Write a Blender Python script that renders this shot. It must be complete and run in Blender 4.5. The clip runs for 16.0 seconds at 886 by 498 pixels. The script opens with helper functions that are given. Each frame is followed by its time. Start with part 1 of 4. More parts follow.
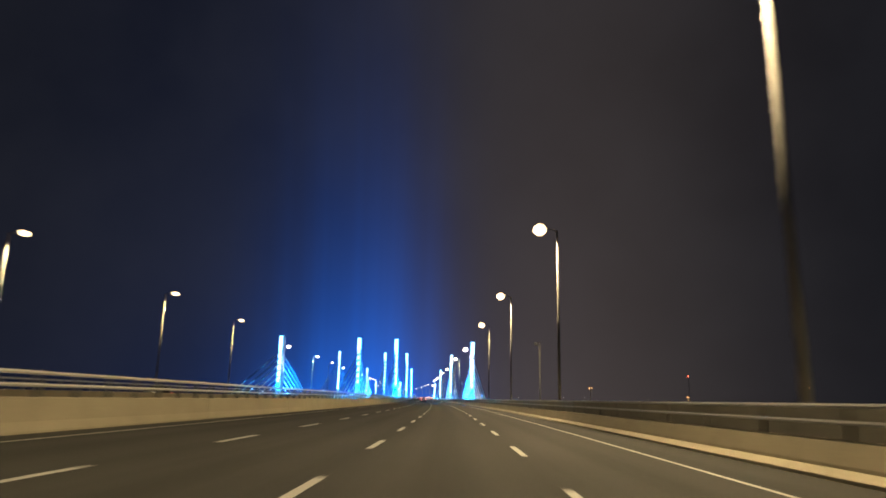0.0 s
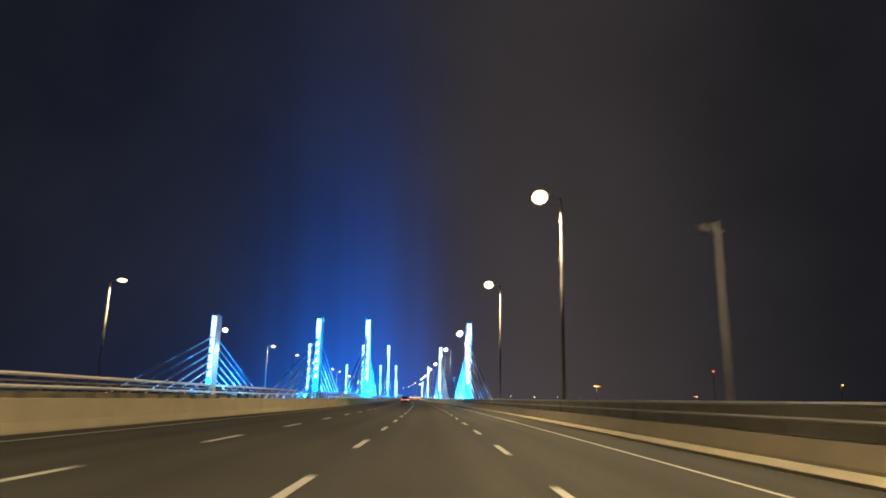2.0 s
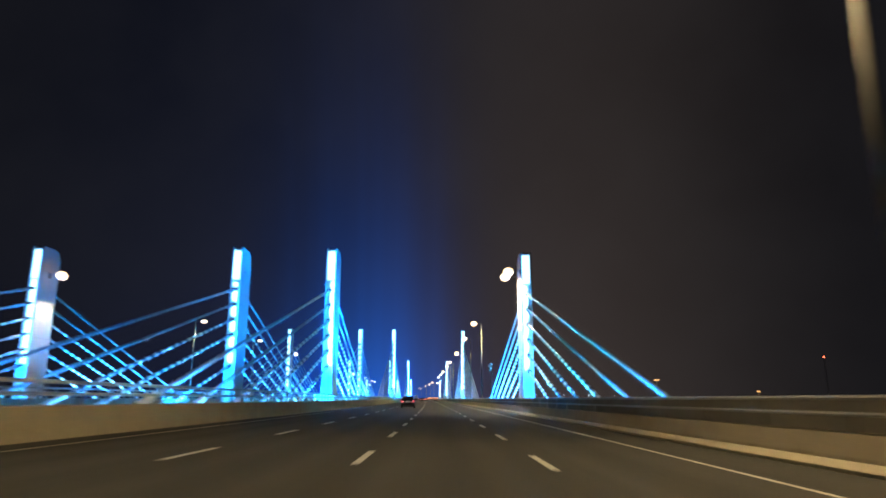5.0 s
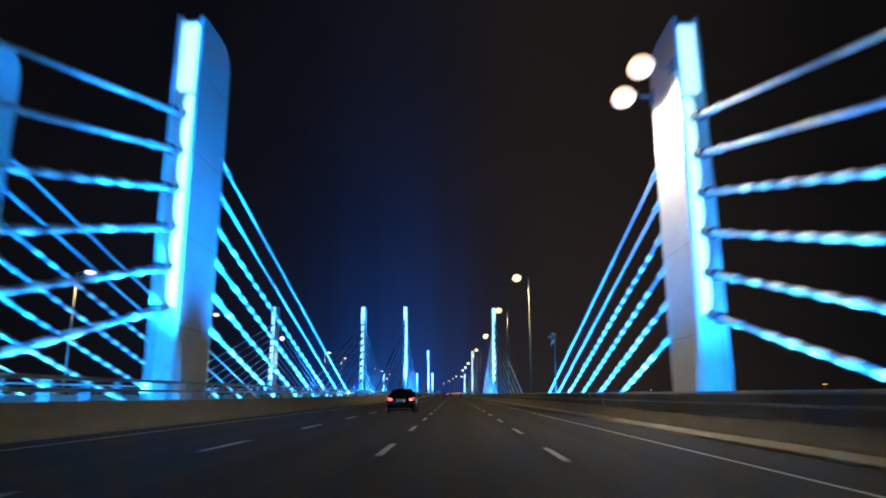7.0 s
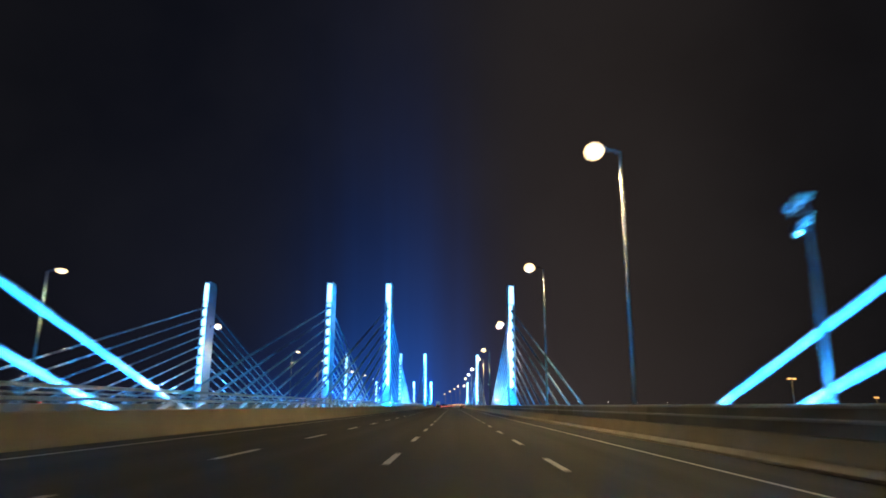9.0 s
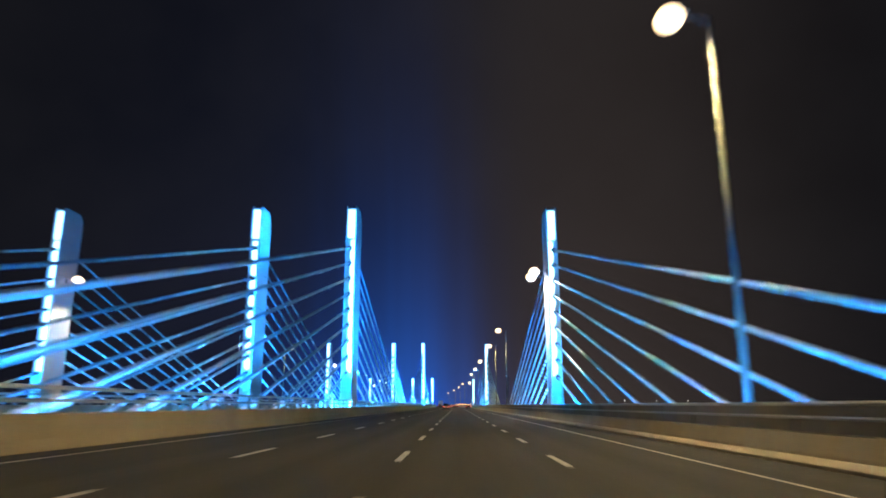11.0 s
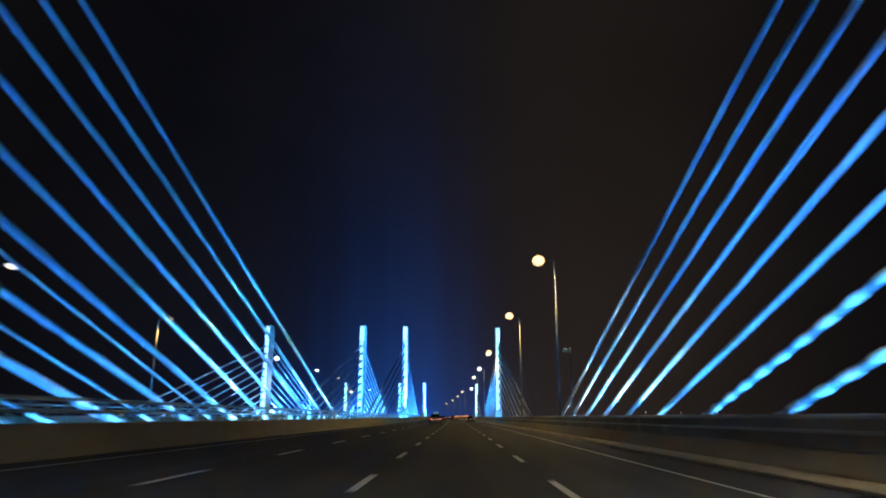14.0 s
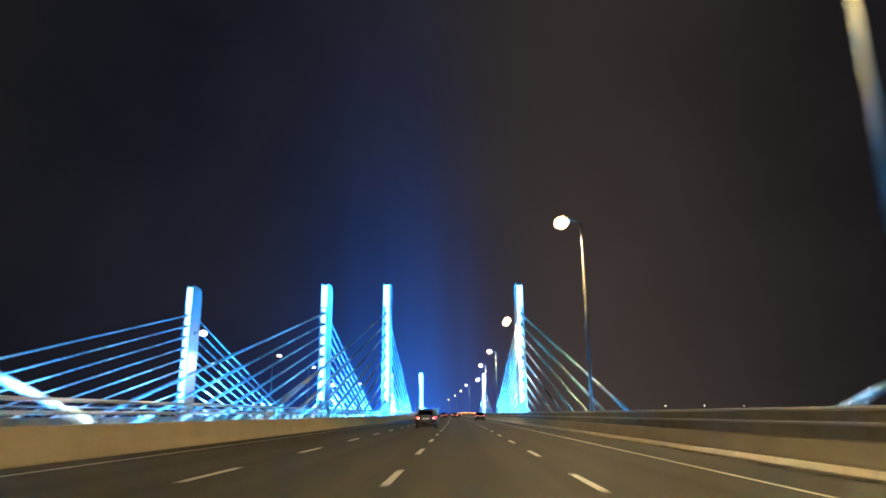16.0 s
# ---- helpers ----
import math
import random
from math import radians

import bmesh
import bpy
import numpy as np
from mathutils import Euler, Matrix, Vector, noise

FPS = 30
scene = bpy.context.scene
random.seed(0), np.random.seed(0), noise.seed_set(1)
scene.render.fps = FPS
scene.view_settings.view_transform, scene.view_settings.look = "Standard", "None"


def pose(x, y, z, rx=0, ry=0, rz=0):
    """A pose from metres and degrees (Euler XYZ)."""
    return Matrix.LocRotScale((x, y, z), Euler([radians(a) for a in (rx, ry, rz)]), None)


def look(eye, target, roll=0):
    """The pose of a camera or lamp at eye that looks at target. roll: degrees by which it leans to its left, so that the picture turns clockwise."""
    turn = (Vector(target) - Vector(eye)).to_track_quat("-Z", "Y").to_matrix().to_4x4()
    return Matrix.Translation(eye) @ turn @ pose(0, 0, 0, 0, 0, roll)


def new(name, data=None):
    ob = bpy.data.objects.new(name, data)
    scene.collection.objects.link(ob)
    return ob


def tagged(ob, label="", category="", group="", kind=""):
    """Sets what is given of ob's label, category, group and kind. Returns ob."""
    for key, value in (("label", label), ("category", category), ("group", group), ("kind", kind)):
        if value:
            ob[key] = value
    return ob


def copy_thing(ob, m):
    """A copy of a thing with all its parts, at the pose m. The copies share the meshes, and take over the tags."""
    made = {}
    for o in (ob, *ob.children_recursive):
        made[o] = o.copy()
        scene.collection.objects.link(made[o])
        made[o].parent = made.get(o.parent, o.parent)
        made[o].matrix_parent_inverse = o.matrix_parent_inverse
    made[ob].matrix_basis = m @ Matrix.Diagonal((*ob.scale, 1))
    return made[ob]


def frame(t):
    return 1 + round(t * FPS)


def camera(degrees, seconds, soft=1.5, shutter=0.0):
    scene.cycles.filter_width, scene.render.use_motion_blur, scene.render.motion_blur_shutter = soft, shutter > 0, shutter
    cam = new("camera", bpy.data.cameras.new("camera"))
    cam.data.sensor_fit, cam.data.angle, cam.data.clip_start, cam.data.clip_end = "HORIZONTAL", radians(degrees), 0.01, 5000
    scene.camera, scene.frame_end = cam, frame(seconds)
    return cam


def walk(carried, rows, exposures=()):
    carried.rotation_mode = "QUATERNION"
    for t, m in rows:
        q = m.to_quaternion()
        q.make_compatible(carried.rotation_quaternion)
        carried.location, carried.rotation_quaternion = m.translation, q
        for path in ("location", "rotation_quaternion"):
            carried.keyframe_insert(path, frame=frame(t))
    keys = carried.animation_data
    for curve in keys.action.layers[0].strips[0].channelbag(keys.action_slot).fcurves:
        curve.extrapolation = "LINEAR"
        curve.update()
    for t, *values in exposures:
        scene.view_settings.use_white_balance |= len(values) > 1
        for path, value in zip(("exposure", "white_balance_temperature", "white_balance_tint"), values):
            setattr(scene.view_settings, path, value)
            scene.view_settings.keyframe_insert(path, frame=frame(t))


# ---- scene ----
# A cable-stayed road bridge at night. The camera rides in a lane towards +y.
cam = camera(68.27, 16.0, soft=1.8, shutter=0.8)
PATH = [
    (0.0, pose(0.359, 0.000, 1.215, 103.032, -1.335, -1.613)),
    (0.5, pose(0.868, 11.270, 1.232, 102.806, -1.372, -2.119)),
    (1.0, pose(1.261, 22.494, 1.250, 102.670, -1.374, -2.428)),
    (1.5, pose(1.597, 33.680, 1.269, 102.737, -1.600, -2.396)),
    (2.0, pose(1.951, 44.838, 1.288, 103.039, -1.146, -2.590)),
    (2.5, pose(2.183, 55.981, 1.308, 102.809, -1.110, -2.082)),
    (3.0, pose(2.341, 67.116, 1.328, 103.432, -1.057, -2.043)),
    (3.5, pose(2.745, 78.243, 1.349, 103.149, -0.937, -1.076)),
    (4.0, pose(2.775, 89.359, 1.371, 103.331, -0.331, -1.295)),
    (6.5, pose(3.757, 144.670, 1.486, 102.556, -0.017, 0.386)),
    (7.0, pose(3.567, 155.741, 1.511, 102.665, -0.008, 1.091)),
    (7.5, pose(3.766, 166.835, 1.536, 104.043, 0.501, 1.353)),
    (8.0, pose(3.574, 177.946, 1.562, 103.387, -0.133, 1.155)),
    (10.5, pose(3.360, 233.327, 1.696, 104.042, -0.475, 1.210)),
    (11.0, pose(3.154, 244.379, 1.724, 103.600, -0.070, 1.560)),
    (11.5, pose(3.060, 255.448, 1.753, 103.891, -0.631, 1.060)),
    (12.0, pose(3.050, 266.537, 1.782, 103.862, -0.052, 1.280)),
    (12.5, pose(3.010, 277.639, 1.811, 104.270, 0.385, 0.956)),
    (13.0, pose(2.948, 288.746, 1.840, 104.642, 0.400, 1.037)),
    (13.5, pose(3.090, 299.849, 1.870, 104.172, -0.058, 1.489)),
    (14.0, pose(3.137, 310.948, 1.901, 104.570, -0.237, 1.510)),
    (14.5, pose(2.814, 322.046, 1.931, 104.087, 0.208, 1.977)),
    (15.0, pose(2.889, 333.152, 1.962, 103.951, 0.042, 2.327)),
    (15.5, pose(2.470, 344.275, 1.993, 104.147, 0.172, 1.789)),
    (16.0, pose(2.461, 355.419, 2.025, 104.321, 0.448, 1.725)),
]
EXPOSURES = [(0.0, 0.76, 6000, 10), (2.0, 0.76, 6000, 10), (3.5, 0.92, 6150, 10), (4.2, 0.66, 6200, 10), (6.3, -0.5, 6500, 10),
             (7.0, -0.9, 6500, 10), (7.5, -1.15, 6500, 10), (8.0, -0.75, 6500, 10), (8.2, -0.6, 6500, 10), (10.3, 0.08, 6400, 10),
             (11.0, 0.1, 6400, 10), (12.0, -0.55, 6600, 10), (12.5, -0.98, 6700, 10), (13.4, -1.2, 6950, 10), (14.5, -0.45, 7150, 10),
             (15.2, 0.1, 7000, 10), (16.0, 0.52, 6750, 10)]
walk(cam, PATH, EXPOSURES)

# ---- plan of the road: its middle line, fall and levels ----
CROSSFALL = -0.0154
SPAN = 355.4


def curve3(c, s):
    return c[0] * s + c[1] * s * (s - 1) * 4 + c[2] * s * (s - 1) * (s - 0.5) * 12


def road_x(y):
    if y < 0:
        return 0.0476 * y
    if y <= SPAN:
        return curve3((2.774, -2.282, 0.808), y / SPAN)
    return 2.774 - 0.0042 * (y - SPAN) - 0.000043 * (y - SPAN) ** 2


def road_z(y):
    s = min(y, SPAN) / SPAN
    return 0.81 * s + 0.0582 * 4 * s * (s - 1) * (y > 0) + max(0, y - SPAN) * 0.0026


def road_turn(y):
    return -math.degrees(math.atan2(road_x(y + 1) - road_x(y - 1), 2))


def place(u, y, z=0.0):
    """A point u metres beside the road's middle line and z above its surface."""
    return Vector((road_x(y) + u, y, road_z(y) + CROSSFALL * max(-13, min(11, u)) + z))


def station(u, y, z=0.0, turn=0.0):
    """A pose on the road, turned along it."""
    p = place(u, y, z)
    rise = math.degrees(math.atan2(road_z(y + 3) - road_z(y - 3), 6))
    return Matrix.Translation(p) @ pose(0, 0, 0, rise, 0, road_turn(y)) @ pose(0, 0, 0, 0, 0, turn)


# pylon stations: front face, height above the road, stays on each side
STATIONS = ((180.7, 17.0, 6), (310.6, 21.7, 9), (452.3, 20.4, 9), (565.2, 13.8, 5))
PYLON_U = (9.65, -11.37, -21.5, -42.85)
PYLON_W, PYLON_D = 1.14, 3.5
LAMP_Z = 15.2
LOW_LAMP_Z = 13.9


def pylon_u(k, y0):
    """The decks draw a little closer to each other past the second station."""
    return PYLON_U[k] + (0.0 if y0 < 400 else (-0.45, 0.55, 1.3, 2.0)[k])


# ---- world: a dark night sky, the pylons' blue glare painted in low over the bridge's far end ----
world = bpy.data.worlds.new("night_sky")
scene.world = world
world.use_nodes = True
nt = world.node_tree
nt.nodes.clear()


def maths(tree, op, a, b=None):
    n = tree.nodes.new("ShaderNodeMath")
    n.operation = op
    for i, v in enumerate((a, b)):
        if v is None:
            continue
        if isinstance(v, (int, float)):
            n.inputs[i].default_value = v
        else:
            tree.links.new(v, n.inputs[i])
    return n.outputs[0]


co = nt.nodes.new("ShaderNodeTexCoord")
sep = nt.nodes.new("ShaderNodeSeparateXYZ")
nt.links.new(co.outputs["Generated"], sep.inputs[0])
sx, sy, sz = sep.outputs
# lens glare painted into the sky: it ends sharply beside the bridge's far end and trails off over the opposite deck,
# in faint upright shafts
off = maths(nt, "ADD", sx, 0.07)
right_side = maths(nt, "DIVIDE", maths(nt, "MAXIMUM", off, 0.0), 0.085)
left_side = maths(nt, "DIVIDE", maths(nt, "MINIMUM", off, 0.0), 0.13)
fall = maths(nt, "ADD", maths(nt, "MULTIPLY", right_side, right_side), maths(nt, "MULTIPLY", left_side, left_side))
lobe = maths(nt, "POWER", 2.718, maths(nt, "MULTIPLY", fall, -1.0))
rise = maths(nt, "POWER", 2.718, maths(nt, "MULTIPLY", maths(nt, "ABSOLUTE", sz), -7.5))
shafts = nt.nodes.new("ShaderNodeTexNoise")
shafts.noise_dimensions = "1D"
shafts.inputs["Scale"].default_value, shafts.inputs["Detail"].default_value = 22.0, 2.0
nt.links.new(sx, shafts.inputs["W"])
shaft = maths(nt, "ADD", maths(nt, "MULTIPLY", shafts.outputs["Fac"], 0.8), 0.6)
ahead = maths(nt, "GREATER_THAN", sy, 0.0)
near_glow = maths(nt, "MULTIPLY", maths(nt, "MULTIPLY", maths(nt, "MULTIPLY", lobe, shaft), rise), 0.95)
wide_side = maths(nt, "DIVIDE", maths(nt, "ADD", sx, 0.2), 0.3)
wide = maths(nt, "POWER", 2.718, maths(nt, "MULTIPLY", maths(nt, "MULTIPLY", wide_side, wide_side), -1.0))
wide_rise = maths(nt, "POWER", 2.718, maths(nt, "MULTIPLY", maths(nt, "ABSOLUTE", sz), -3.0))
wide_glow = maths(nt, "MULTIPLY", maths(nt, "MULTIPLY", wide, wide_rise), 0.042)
painted_glow = maths(nt, "MULTIPLY", maths(nt, "ADD", near_glow, wide_glow), ahead)
cloud = nt.nodes.new("ShaderNodeTexNoise")
cloud.inputs["Scale"].default_value = 3.0
cloud.inputs["Detail"].default_value = 4.0
nt.links.new(co.outputs["Generated"], cloud.inputs["Vector"])
cloud_ramp = nt.nodes.new("ShaderNodeValToRGB")
cloud_ramp.color_ramp.elements[0].position, cloud_ramp.color_ramp.elements[1].position = 0.3, 0.75
cloud_ramp.color_ramp.elements[0].color = (0.0034, 0.0035, 0.0046, 1)
cloud_ramp.color_ramp.elements[1].color = (0.0082, 0.0080, 0.0092, 1)
nt.links.new(cloud.outputs["Fac"], cloud_ramp.inputs[0])
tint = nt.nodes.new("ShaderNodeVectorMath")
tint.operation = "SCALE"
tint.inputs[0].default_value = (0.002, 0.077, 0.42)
nt.links.new(painted_glow, tint.inputs["Scale"])
total = nt.nodes.new("ShaderNodeVectorMath")
total.operation = "ADD"
nt.links.new(cloud_ramp.outputs[0], total.inputs[0])
nt.links.new(tint.outputs[0], total.inputs[1])
# warm glare of the lamps, painted into the sky as haze over the lit road
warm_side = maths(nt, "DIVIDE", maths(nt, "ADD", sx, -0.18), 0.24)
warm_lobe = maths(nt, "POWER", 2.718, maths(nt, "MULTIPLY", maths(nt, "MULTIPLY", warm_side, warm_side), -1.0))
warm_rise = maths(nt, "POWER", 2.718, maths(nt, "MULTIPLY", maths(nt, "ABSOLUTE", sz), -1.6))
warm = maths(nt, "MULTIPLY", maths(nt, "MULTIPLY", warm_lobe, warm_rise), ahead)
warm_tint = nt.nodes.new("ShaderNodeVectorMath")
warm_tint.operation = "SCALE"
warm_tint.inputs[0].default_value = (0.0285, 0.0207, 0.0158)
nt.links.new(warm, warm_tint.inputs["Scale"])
painted_haze = nt.nodes.new("ShaderNodeVectorMath")
painted_haze.operation = "ADD"
nt.links.new(total.outputs[0], painted_haze.inputs[0])
nt.links.new(warm_tint.outputs[0], painted_haze.inputs[1])
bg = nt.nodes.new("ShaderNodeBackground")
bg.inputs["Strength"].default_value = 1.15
nt.links.new(painted_haze.outputs[0], bg.inputs["Color"])
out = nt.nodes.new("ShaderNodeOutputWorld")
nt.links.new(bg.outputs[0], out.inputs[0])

# ---- lamps: street lights, floods on the pylons, blue light lines under the stays ----
WARM = (1.0, 0.73, 0.35)
PALE_WARM = (1.0, 0.8, 0.5)
BLUE = (0.01, 0.265, 1.0)
LINE_BLUE = (0.03, 0.33, 1.0)
FLOOD_SPOTS = []
PALE_BLUE = (0.09, 0.46, 1.0)
WHITE_BLUE = (0.35, 0.7, 1.0)
LAMPS_RIGHT = (-19, 16.1, 52.0, 88.0, 124.0, 234.4, 266.0, 369.0, 402.6, 507.2, 551.7, 690, 773, 881, 1033)
LAMPS_LEFT = (-10, 25.4, 60.5, 96.6, 130.5, 225.0, 263.8, 367, 400, 501.8, 540, 604, 640)


def lamp(name, kind, energy, colour, m, **values):
    data = bpy.data.lights.new(name, kind)
    data.energy, data.color = energy, colour
    if kind == "POINT":
        data.shadow_soft_size = values.get("radius", 0.25)
    if kind == "SPOT":
        data.spot_size, data.spot_blend, data.shadow_soft_size = radians(values["cone"]), values.get("blend", 0.6), 0.1
    if kind == "AREA":
        data.shape, data.size, data.size_y = "RECTANGLE", values["size"], values["size_y"]
        data.spread = radians(values["spread"])
    ob = new(name, data)
    ob.matrix_world = m
    return ob


for y in LAMPS_RIGHT:
    lamp("street_light", "SPOT", 10500, WARM, Matrix.Translation(place(7.5, y, LAMP_Z - 0.75)), cone=156, blend=0.35)
for y in LAMPS_LEFT[:9]:
    lamp("street_light", "SPOT", 7500, WARM, Matrix.Translation(place(-39.7, y, (LAMP_Z if y < 200 else LOW_LAMP_Z) - 0.75)), cone=156, blend=0.35)
# how strongly the stays are lit, by station, side of the pylon and row of pylons
STAY_GAIN = ({-1: (0.8, 0.36, 0.36, 0.7), 1: (1.5, 0.8, 0.5, 1.1)},
             {-1: (0.6, 0.5, 0.45, 0.65), 1: (1.3, 0.31, 0.4, 0.8)},
             {-1: (2.6, 1.6, 1.4, 1.2), 1: (14.0, 14.0, 6.0, 6.0)},
             {-1: (1.0, 1.0, 1.0, 1.0), 1: (24.0, 24.0, 12.0, 12.0)})
# how much brighter the outer part of the light line past each pylon is
OUTER_GAIN = ((1.6, 1.6, 1.6, 1.6), (0.2, 1.5, 2.4, 2.0), (1.6, 1.6, 1.6, 1.6), (1.6, 1.6, 1.6, 1.6))
for bank, (y0, top, n) in enumerate(STATIONS):
    z = min(LAMP_Z - 0.4, top - 2.0)
    near_bank = y0 < 400
    for dy in (0.35, 3.25):
        lamp("pylon_light", "SPOT", 8500, PALE_WARM, Matrix.Translation(place(pylon_u(0, y0) - 1.75, y0 + dy, z - 0.48)) @ pose(0, 0, 0, 0, -6, 0), cone=158, blend=0.8)
    lamp("pylon_light", "SPOT", 4800, PALE_WARM, Matrix.Translation(place(pylon_u(3, y0) + 2.2, y0 + 1.7, z - (1.35 if near_bank else 2.1))) @ pose(0, 0, 0, 0, -38, 0), cone=152, blend=0.3)
    for k in range(4):
        u = pylon_u(k, y0)
        foot = place(u, y0)
        s = -1 if k == 0 else 1
        # floods on the front face and on the broad face, standing on the deck's ledge
        zf = 0.7 if near_bank else 1.0
        for dx in (-0.95, 0.3 if k == 2 else 0.8):
            at = Vector((s * dx, -14.0, zf))
            lamp("front_flood", "SPOT", (26000, 26000, 36000, 40000)[k] if near_bank else 70000, BLUE, look(foot + at, foot + Vector((0, 0, top * 0.45))), cone=76, blend=0.7)
            if near_bank:
                FLOOD_SPOTS.append(foot + at)
        reach = 1.1 if k in (0, 3) else 0.86 if near_bank else 0.92
        for dy, aim in ((-3.6, 0.8), (PYLON_D + 3.6, PYLON_D - 0.8)):
            at = Vector((s * reach, dy, zf))
            lamp("side_flood", "SPOT", (34000, 340000, 50000, 18000)[k], BLUE, look(foot + at, foot + Vector((s * (3.0 if k in (1, 2) else 0.55), aim, top * (1.0 if k in (1, 2) else 0.88)))), cone=88 if k in (1, 2) else 92, blend=1.0)
            if near_bank:
                FLOOD_SPOTS.append(foot + at)
        # light lines on the ledge under the stays, one on each side of the pylon
        reach_out = 14.9 + 5.98 * (n - 1)
        near, far = (420, 420) if n == 6 else (230, 250)
        gain = (0.52, 0.72, 0.45, 0.5)[k]
        for way in (-1, 1):
            # past the second station the kerb-side line stands on the ledge's outer edge
            t = -s if k == 0 and way > 0 and bank == 1 else s
            length = 6.0 * (n - 1) + (-6 if t != s else 6)
            for share, start, power in ((0.45, 5.0, near), (0.55, 5.0 + 0.45 * length, far)):
                long = share * length
                mid = y0 + PYLON_D / 2 + way * (PYLON_D / 2 + start + long / 2)
                power *= STAY_GAIN[bank][way][k]
                p = place(u + t * ((0.75 if y0 < 400 else 0.15) if k == 1 else 0.95), mid, 0.28)
                if start > 5.0 and way > 0:
                    power *= OUTER_GAIN[bank][k]
                lamp("stay_light_line", "AREA", power * gain * long, LINE_BLUE,
                     Matrix.Translation(p) @ pose(0, 0, 0, 0, 0, road_turn(mid)) @ pose(0, 0, 0, 180, -15 * t, 0), size=0.3, size_y=long, spread=160 if k == 2 else 85)
        # floods beyond the stays' feet that wash their lower ends
        for i in range(6 if bank == 1 and k < 2 else 1 if near_bank else 0):
            far_end = y0 + PYLON_D + reach_out - 5.98 * i
            end = place(u + (-s if k == 0 else s) * 0.55, far_end + 1.6, 0.5)
            lamp("end_flood", "SPOT", 14000 if k == 0 else 17000, WHITE_BLUE, look(end, place(u, far_end - 9, 3.2)), cone=40, blend=0.8)
            FLOOD_SPOTS.append(end)
        # floods at the pylon's foot that graze the stays outwards
        for way, face in ((-1, 0.0), (1, PYLON_D)):
            at = Vector((s * (-0.3 if k == 1 else 0.3), face + way * 0.9, zf - 0.1))
            lamp("stay_flood", "SPOT", 70000 * STAY_GAIN[bank][way][k], PALE_BLUE, look(foot + at, foot + Vector((0, face + way * 20, 7.6))), cone=34 if k == 1 else 42, blend=0.8)
            if near_bank:
                FLOOD_SPOTS.append(foot + at)


# ---- materials ----
def material(name, colour, rough=0.7, metal=0.0, grain=20.0, vary=0.25, bump=0.1, second=1.2, stain=0.2, emit=None, strength=0.0, spec=0.5, random_vary=0.0):
    """A surface with grain and larger stains, at real-world size."""
    m = bpy.data.materials.new(name)
    m.use_nodes = True
    t = m.node_tree
    b = t.nodes["Principled BSDF"]
    b.inputs["Roughness"].default_value, b.inputs["Metallic"].default_value = rough, metal
    b.inputs["Specular IOR Level"].default_value = spec
    if emit:
        b.inputs["Base Color"].default_value = (*colour, 1)
        b.inputs["Emission Color"].default_value = (*emit, 1)
        b.inputs["Emission Strength"].default_value = strength
        return m
    geo = t.nodes.new("ShaderNodeNewGeometry")
    fine, broad = t.nodes.new("ShaderNodeTexNoise"), t.nodes.new("ShaderNodeTexNoise")
    fine.inputs["Scale"].default_value, fine.inputs["Detail"].default_value = grain, 5
    broad.inputs["Scale"].default_value, broad.inputs["Detail"].default_value = second, 4
    for n in (fine, broad):
        t.links.new(geo.outputs["Position"], n.inputs["Vector"])
    a = maths(t, "MULTIPLY", maths(t, "SUBTRACT", fine.outputs["Fac"], 0.5), vary * 2)
    c = maths(t, "MULTIPLY", maths(t, "SUBTRACT", broad.outputs["Fac"], 0.5), stain * 2)
    v = maths(t, "ADD", maths(t, "ADD", a, c), 1.0)
    if random_vary:
        info = t.nodes.new("ShaderNodeObjectInfo")
        v = maths(t, "ADD", v, maths(t, "MULTIPLY", maths(t, "SUBTRACT", info.outputs["Random"], 0.5), random_vary))
    mul = t.nodes.new("ShaderNodeVectorMath")
    mul.operation = "SCALE"
    mul.inputs[0].default_value = colour
    t.links.new(v, mul.inputs["Scale"])
    t.links.new(mul.outputs[0], b.inputs["Base Color"])
    r = maths(t, "ADD", maths(t, "MULTIPLY", broad.outputs["Fac"], 0.25), rough - 0.125)
    t.links.new(r, b.inputs["Roughness"])
    if bump:
        bn = t.nodes.new("ShaderNodeBump")
        bn.inputs["Strength"].default_value, bn.inputs["Distance"].default_value = bump, 0.01
        t.links.new(fine.outputs["Fac"], bn.inputs["Height"])
        t.links.new(bn.outputs[0], b.inputs["Normal"])
    return m


